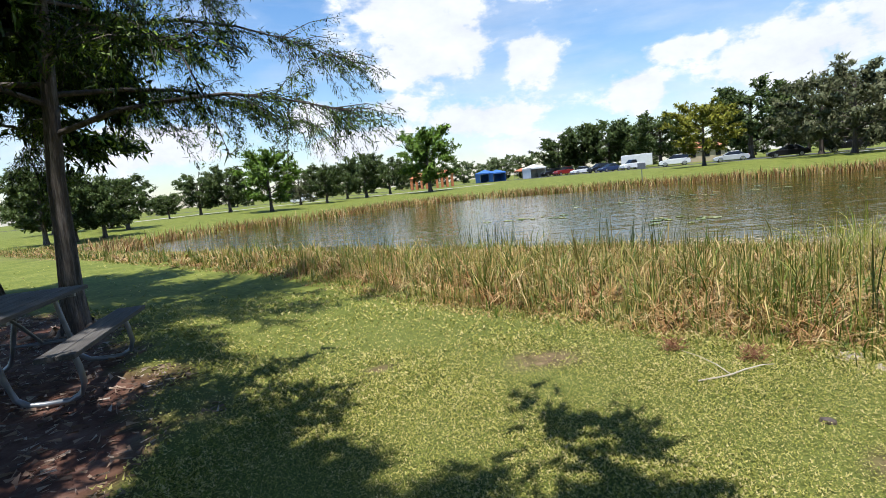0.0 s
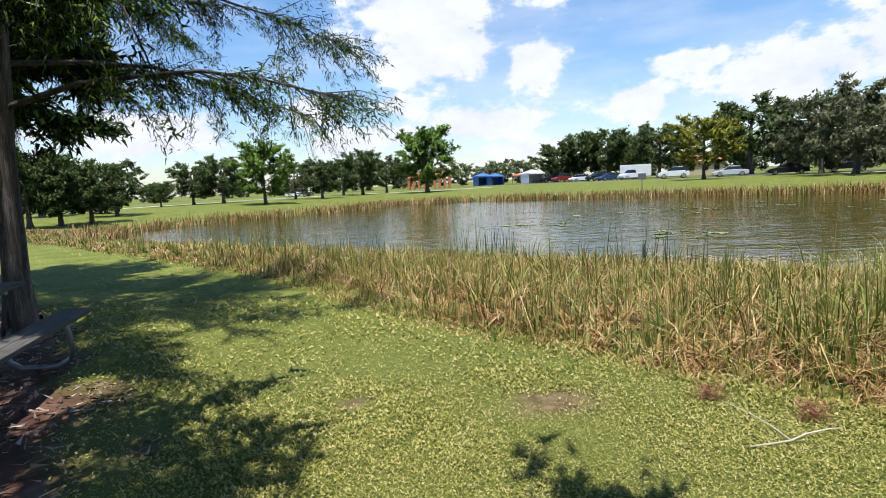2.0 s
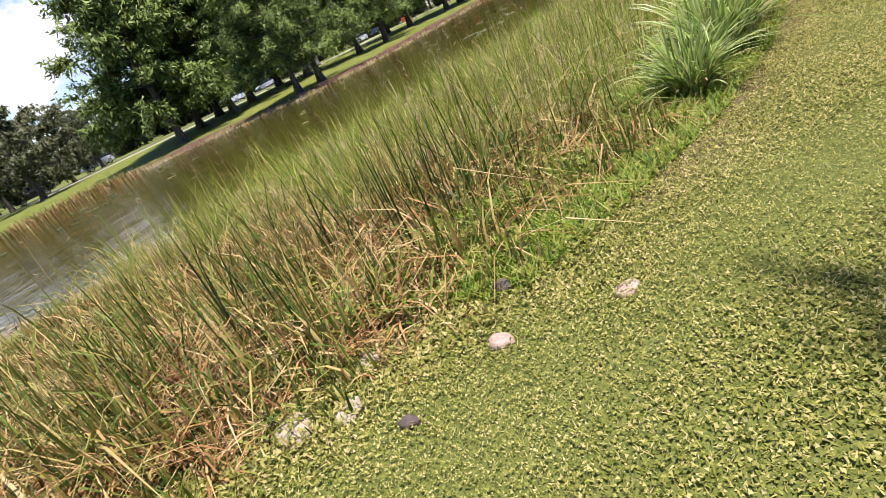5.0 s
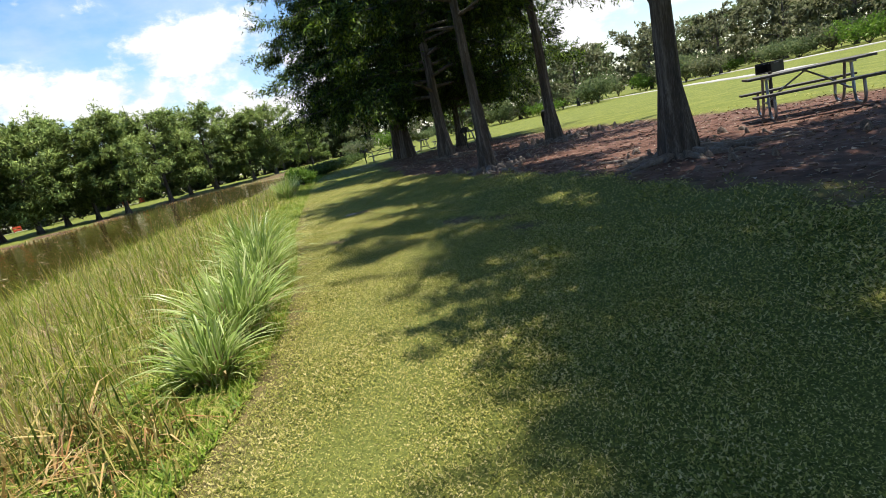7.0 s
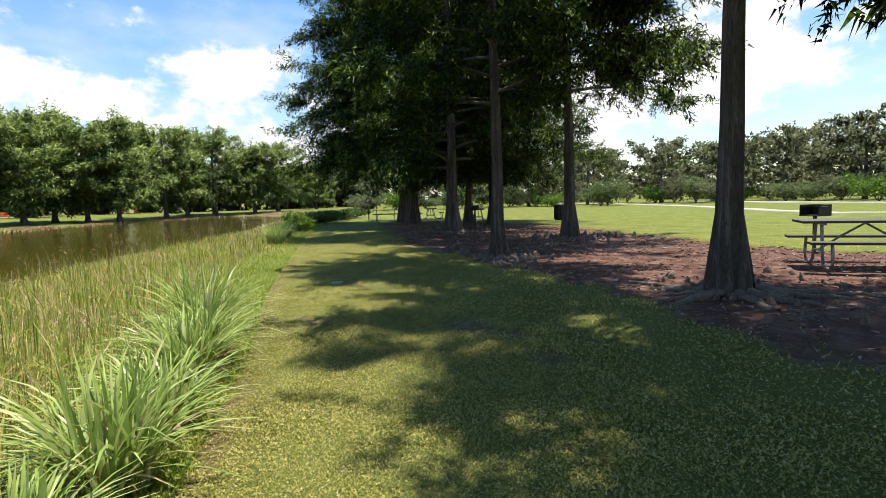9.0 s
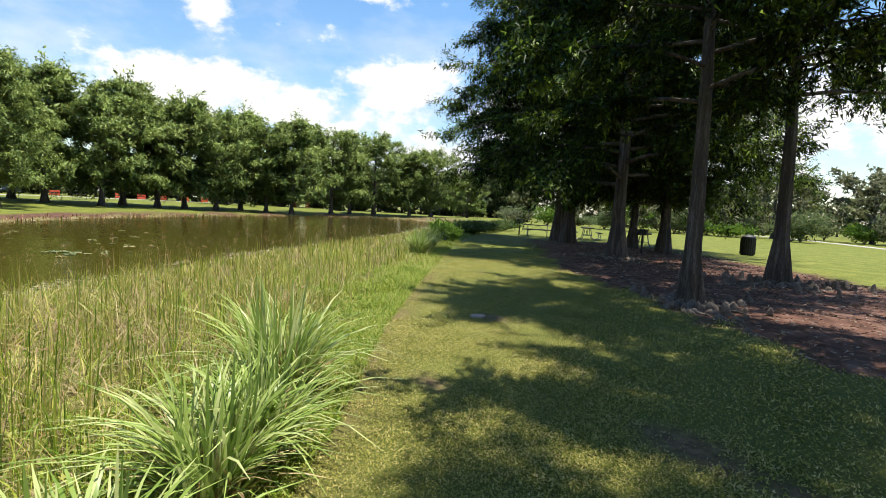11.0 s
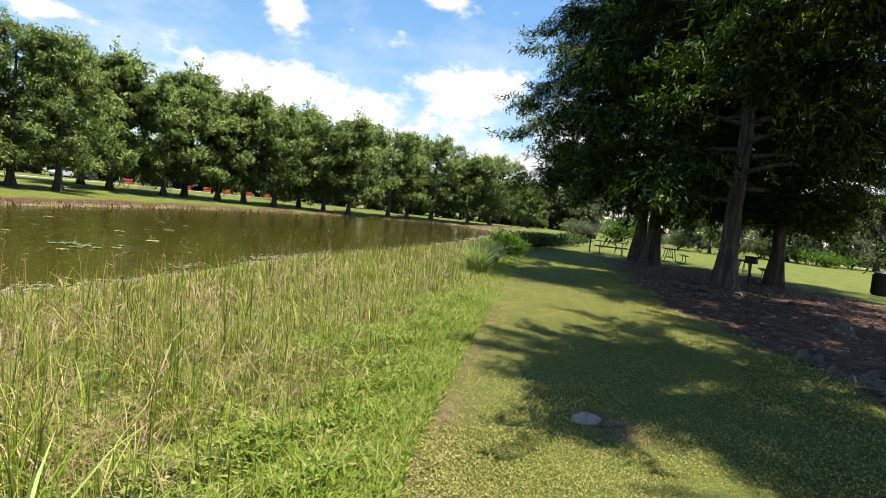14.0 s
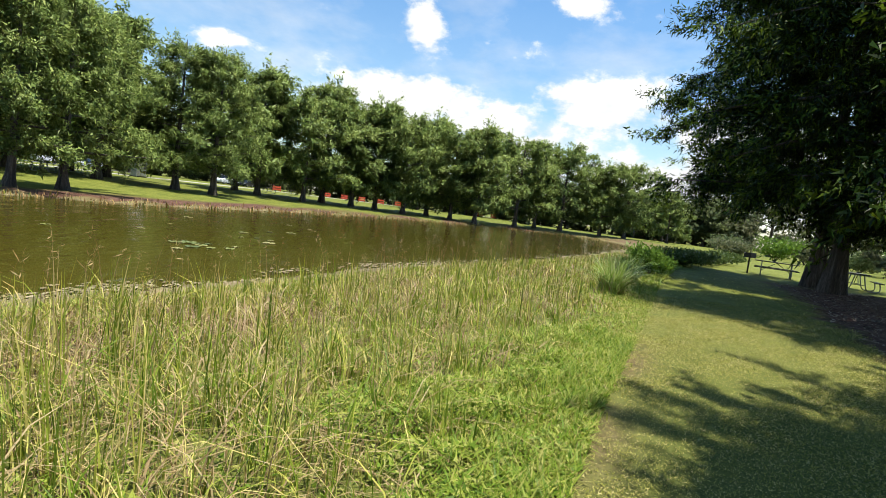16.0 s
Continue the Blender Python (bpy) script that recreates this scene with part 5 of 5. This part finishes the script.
def barrier(b, d, turn):
    x, y = polar(9.55, -0.92, b, d)
    root = tagged(new("barrier_panel"), "orange-red plastic barrier fence beyond the trees", "barrier", "barrier panels")
    root.matrix_basis = Matrix.Translation((x, y, gz(x, y))) @ Matrix.Rotation(radians(turn), 4, "Z")
    M = PAINT.setdefault("barrier", material("barrier_plastic", [(0.5, 0.06, 0.03), (0.62, 0.10, 0.05)], 0.5, 2))
    for k in range(2):
        bm = bmesh.new()
        box(bm, 0, 0, 0.35 + 0.45 * k, 2.4, 0.05, 0.32, 0.01)
        part("rail", bm, M, root)
    for sx in (-1, 1):
        bm = bmesh.new()
        box(bm, sx * 1.1, 0, 0.5, 0.08, 0.09, 1.0, 0.01)
        part("post", bm, M, root)


for b in (72, 77, 78.8, 80.6, 82.6, 84.4, 93.2, 94.6):
    barrier(b, 110, b * -0.3)


# ---- on the water: lily pads and scum ----
def lilies():
    g = np.random.default_rng(16)
    M_PAD = material("lily_pad", [(0.09, 0.12, 0.025), (0.19, 0.21, 0.045), (0.28, 0.26, 0.08)], 0.35, 3, per_object=0.6)
    protos = []
    for k in range(3):
        bm = bmesh.new()
        n = 16
        vs = [bm.verts.new((0, 0, 0.004))]
        for i in range(n):
            a = 0.18 + (math.tau - 0.36) * i / (n - 1)
            r = 1 + 0.06 * math.sin(3 * a + k)
            vs.append(bm.verts.new((r * math.cos(a), r * math.sin(a), 0.012 + 0.01 * math.sin(5 * a + k))))
        for i in range(1, n):
            bm.faces.new((vs[0], vs[i], vs[i + 1]))
        g2 = bmesh.ops.extrude_face_region(bm, geom=bm.faces[:])
        bmesh.ops.translate(bm, vec=(0, 0, -0.012), verts=[v for v in g2["geom"] if isinstance(v, bmesh.types.BMVert)])
        bmesh.ops.recalc_face_normals(bm, faces=bm.faces[:])
        me = bpy.data.meshes.new("lily_pad")
        bm.to_mesh(me)
        bm.free()
        me.materials.append(M_PAD)
        protos.append(me)
    for cx, cy, sx, sy, n in ((23.6, 5.6, 0.6, 0.5, 13), (25.6, 4.9, 1.2, 0.4, 5), (7.7, 16.7, 0.8, 0.5, 12), (3.5, 22.4, 1.6, 0.5, 14), (14.5, 27.5, 4.0, 1.5, 26), (20, 24, 3, 3, 12), (19, 13, 3, 3, 5), (25, 10, 4, 1.5, 5), (31, 6, 4, 1, 5)):
        for _ in range(n):
            ob = new("lily_pad", protos[int(g.integers(3))])
            ob.matrix_basis = Matrix.Translation((cx + g.normal(0, sx), cy + g.normal(0, sy), WATER_Z + 0.006 + g.uniform(0, 0.006))) @ Matrix.Rotation(g.uniform(0, 6.28), 4, "Z")
            s = g.uniform(0.08, 0.2)
            ob.scale = (s, s, 1)
            tagged(ob, "round yellow-green lily pad floating on brown water", "lily pad", "lily pads")
    # pale scum mats along the near waterline
    A = np.array(LAKE + LAKE[:1], float)
    t = np.concatenate([g.uniform(0, 13, 15000), g.uniform(20, len(A) - 1.001, 7000)])
    k = t.astype(int)
    P = A[k] + (A[k + 1] - A[k]) * (t - k)[:, None] + g.normal(0, 0.36, (len(t), 2))
    keep = wobble(P, 1.3, 2.0) + g.normal(0, 0.3, len(P)) > 0.0
    P = P[keep]
    m = len(P)
    a = g.uniform(0, 6.283, m)
    r = g.uniform(0.02, 0.075, m)
    ang = a[:, None] + np.array([0, 1.4, 3.0, 4.6])[None]
    V = np.stack([P[:, :1] + r[:, None] * np.cos(ang), P[:, 1:] + r[:, None] * np.sin(ang) * 0.7, np.repeat((WATER_Z + g.uniform(0.004, 0.03, m))[:, None], 4, 1)], -1).reshape(-1, 3)
    tagged(obj("pond_scum", mesh_of("pond_scum", V, np.arange(m * 4).reshape(m, 4)), material("scum", [(0.12, 0.095, 0.045), (0.25, 0.195, 0.10), (0.34, 0.28, 0.17)], 0.8, 4, island=0.6)), "pale floating scum and dead stems along the waterline", "scum", kind="stuff")


lilies()


# ---- rough grass on the far bank ----
def far_bank():
    g = np.random.default_rng(17)
    A = np.array(LAKE[14:] + LAKE[:1], float)
    ln = np.concatenate([[0], np.cumsum(np.linalg.norm(np.diff(A, axis=0), axis=1))])
    for name, mat, n, lab in (("far_reeds", M_REED, 15000, "brown-green fringe of reeds on the far bank"), ("far_dead_reeds", M_DEAD, 27000, "dry brown reeds along the far waterline")):
        t = g.uniform(0, ln[-1], n)
        P = np.column_stack([np.interp(t, ln, A[:, k]) for k in (0, 1)]) + g.normal(0, 0.8, (n, 2))
        d, ins = poly_dist(P, LAKE)
        P = P[((~ins) | (d < 0.4)) & ((P[:, 0] < 29.5) | (g.uniform(0, 1, n) < 0.2)) & (wobble(P, 0.35, 1.0) + g.normal(0, 0.5, n) > -0.7)]
        m = len(P)
        V, Q = ribbons(np.column_stack([P, ground_z(P) - 0.03]), g.uniform(0.3, 0.8, m) * np.where(P[:, 0] > 29, 0.35, 1), g.uniform(0.03, 0.08, m), g.uniform(0, 6.283, m), np.abs(g.normal(0.3, 0.3, m)), g, 2)
        tagged(obj(name, mesh_of(name, V, Q), mat), lab, "reeds", kind="stuff")


far_bank()
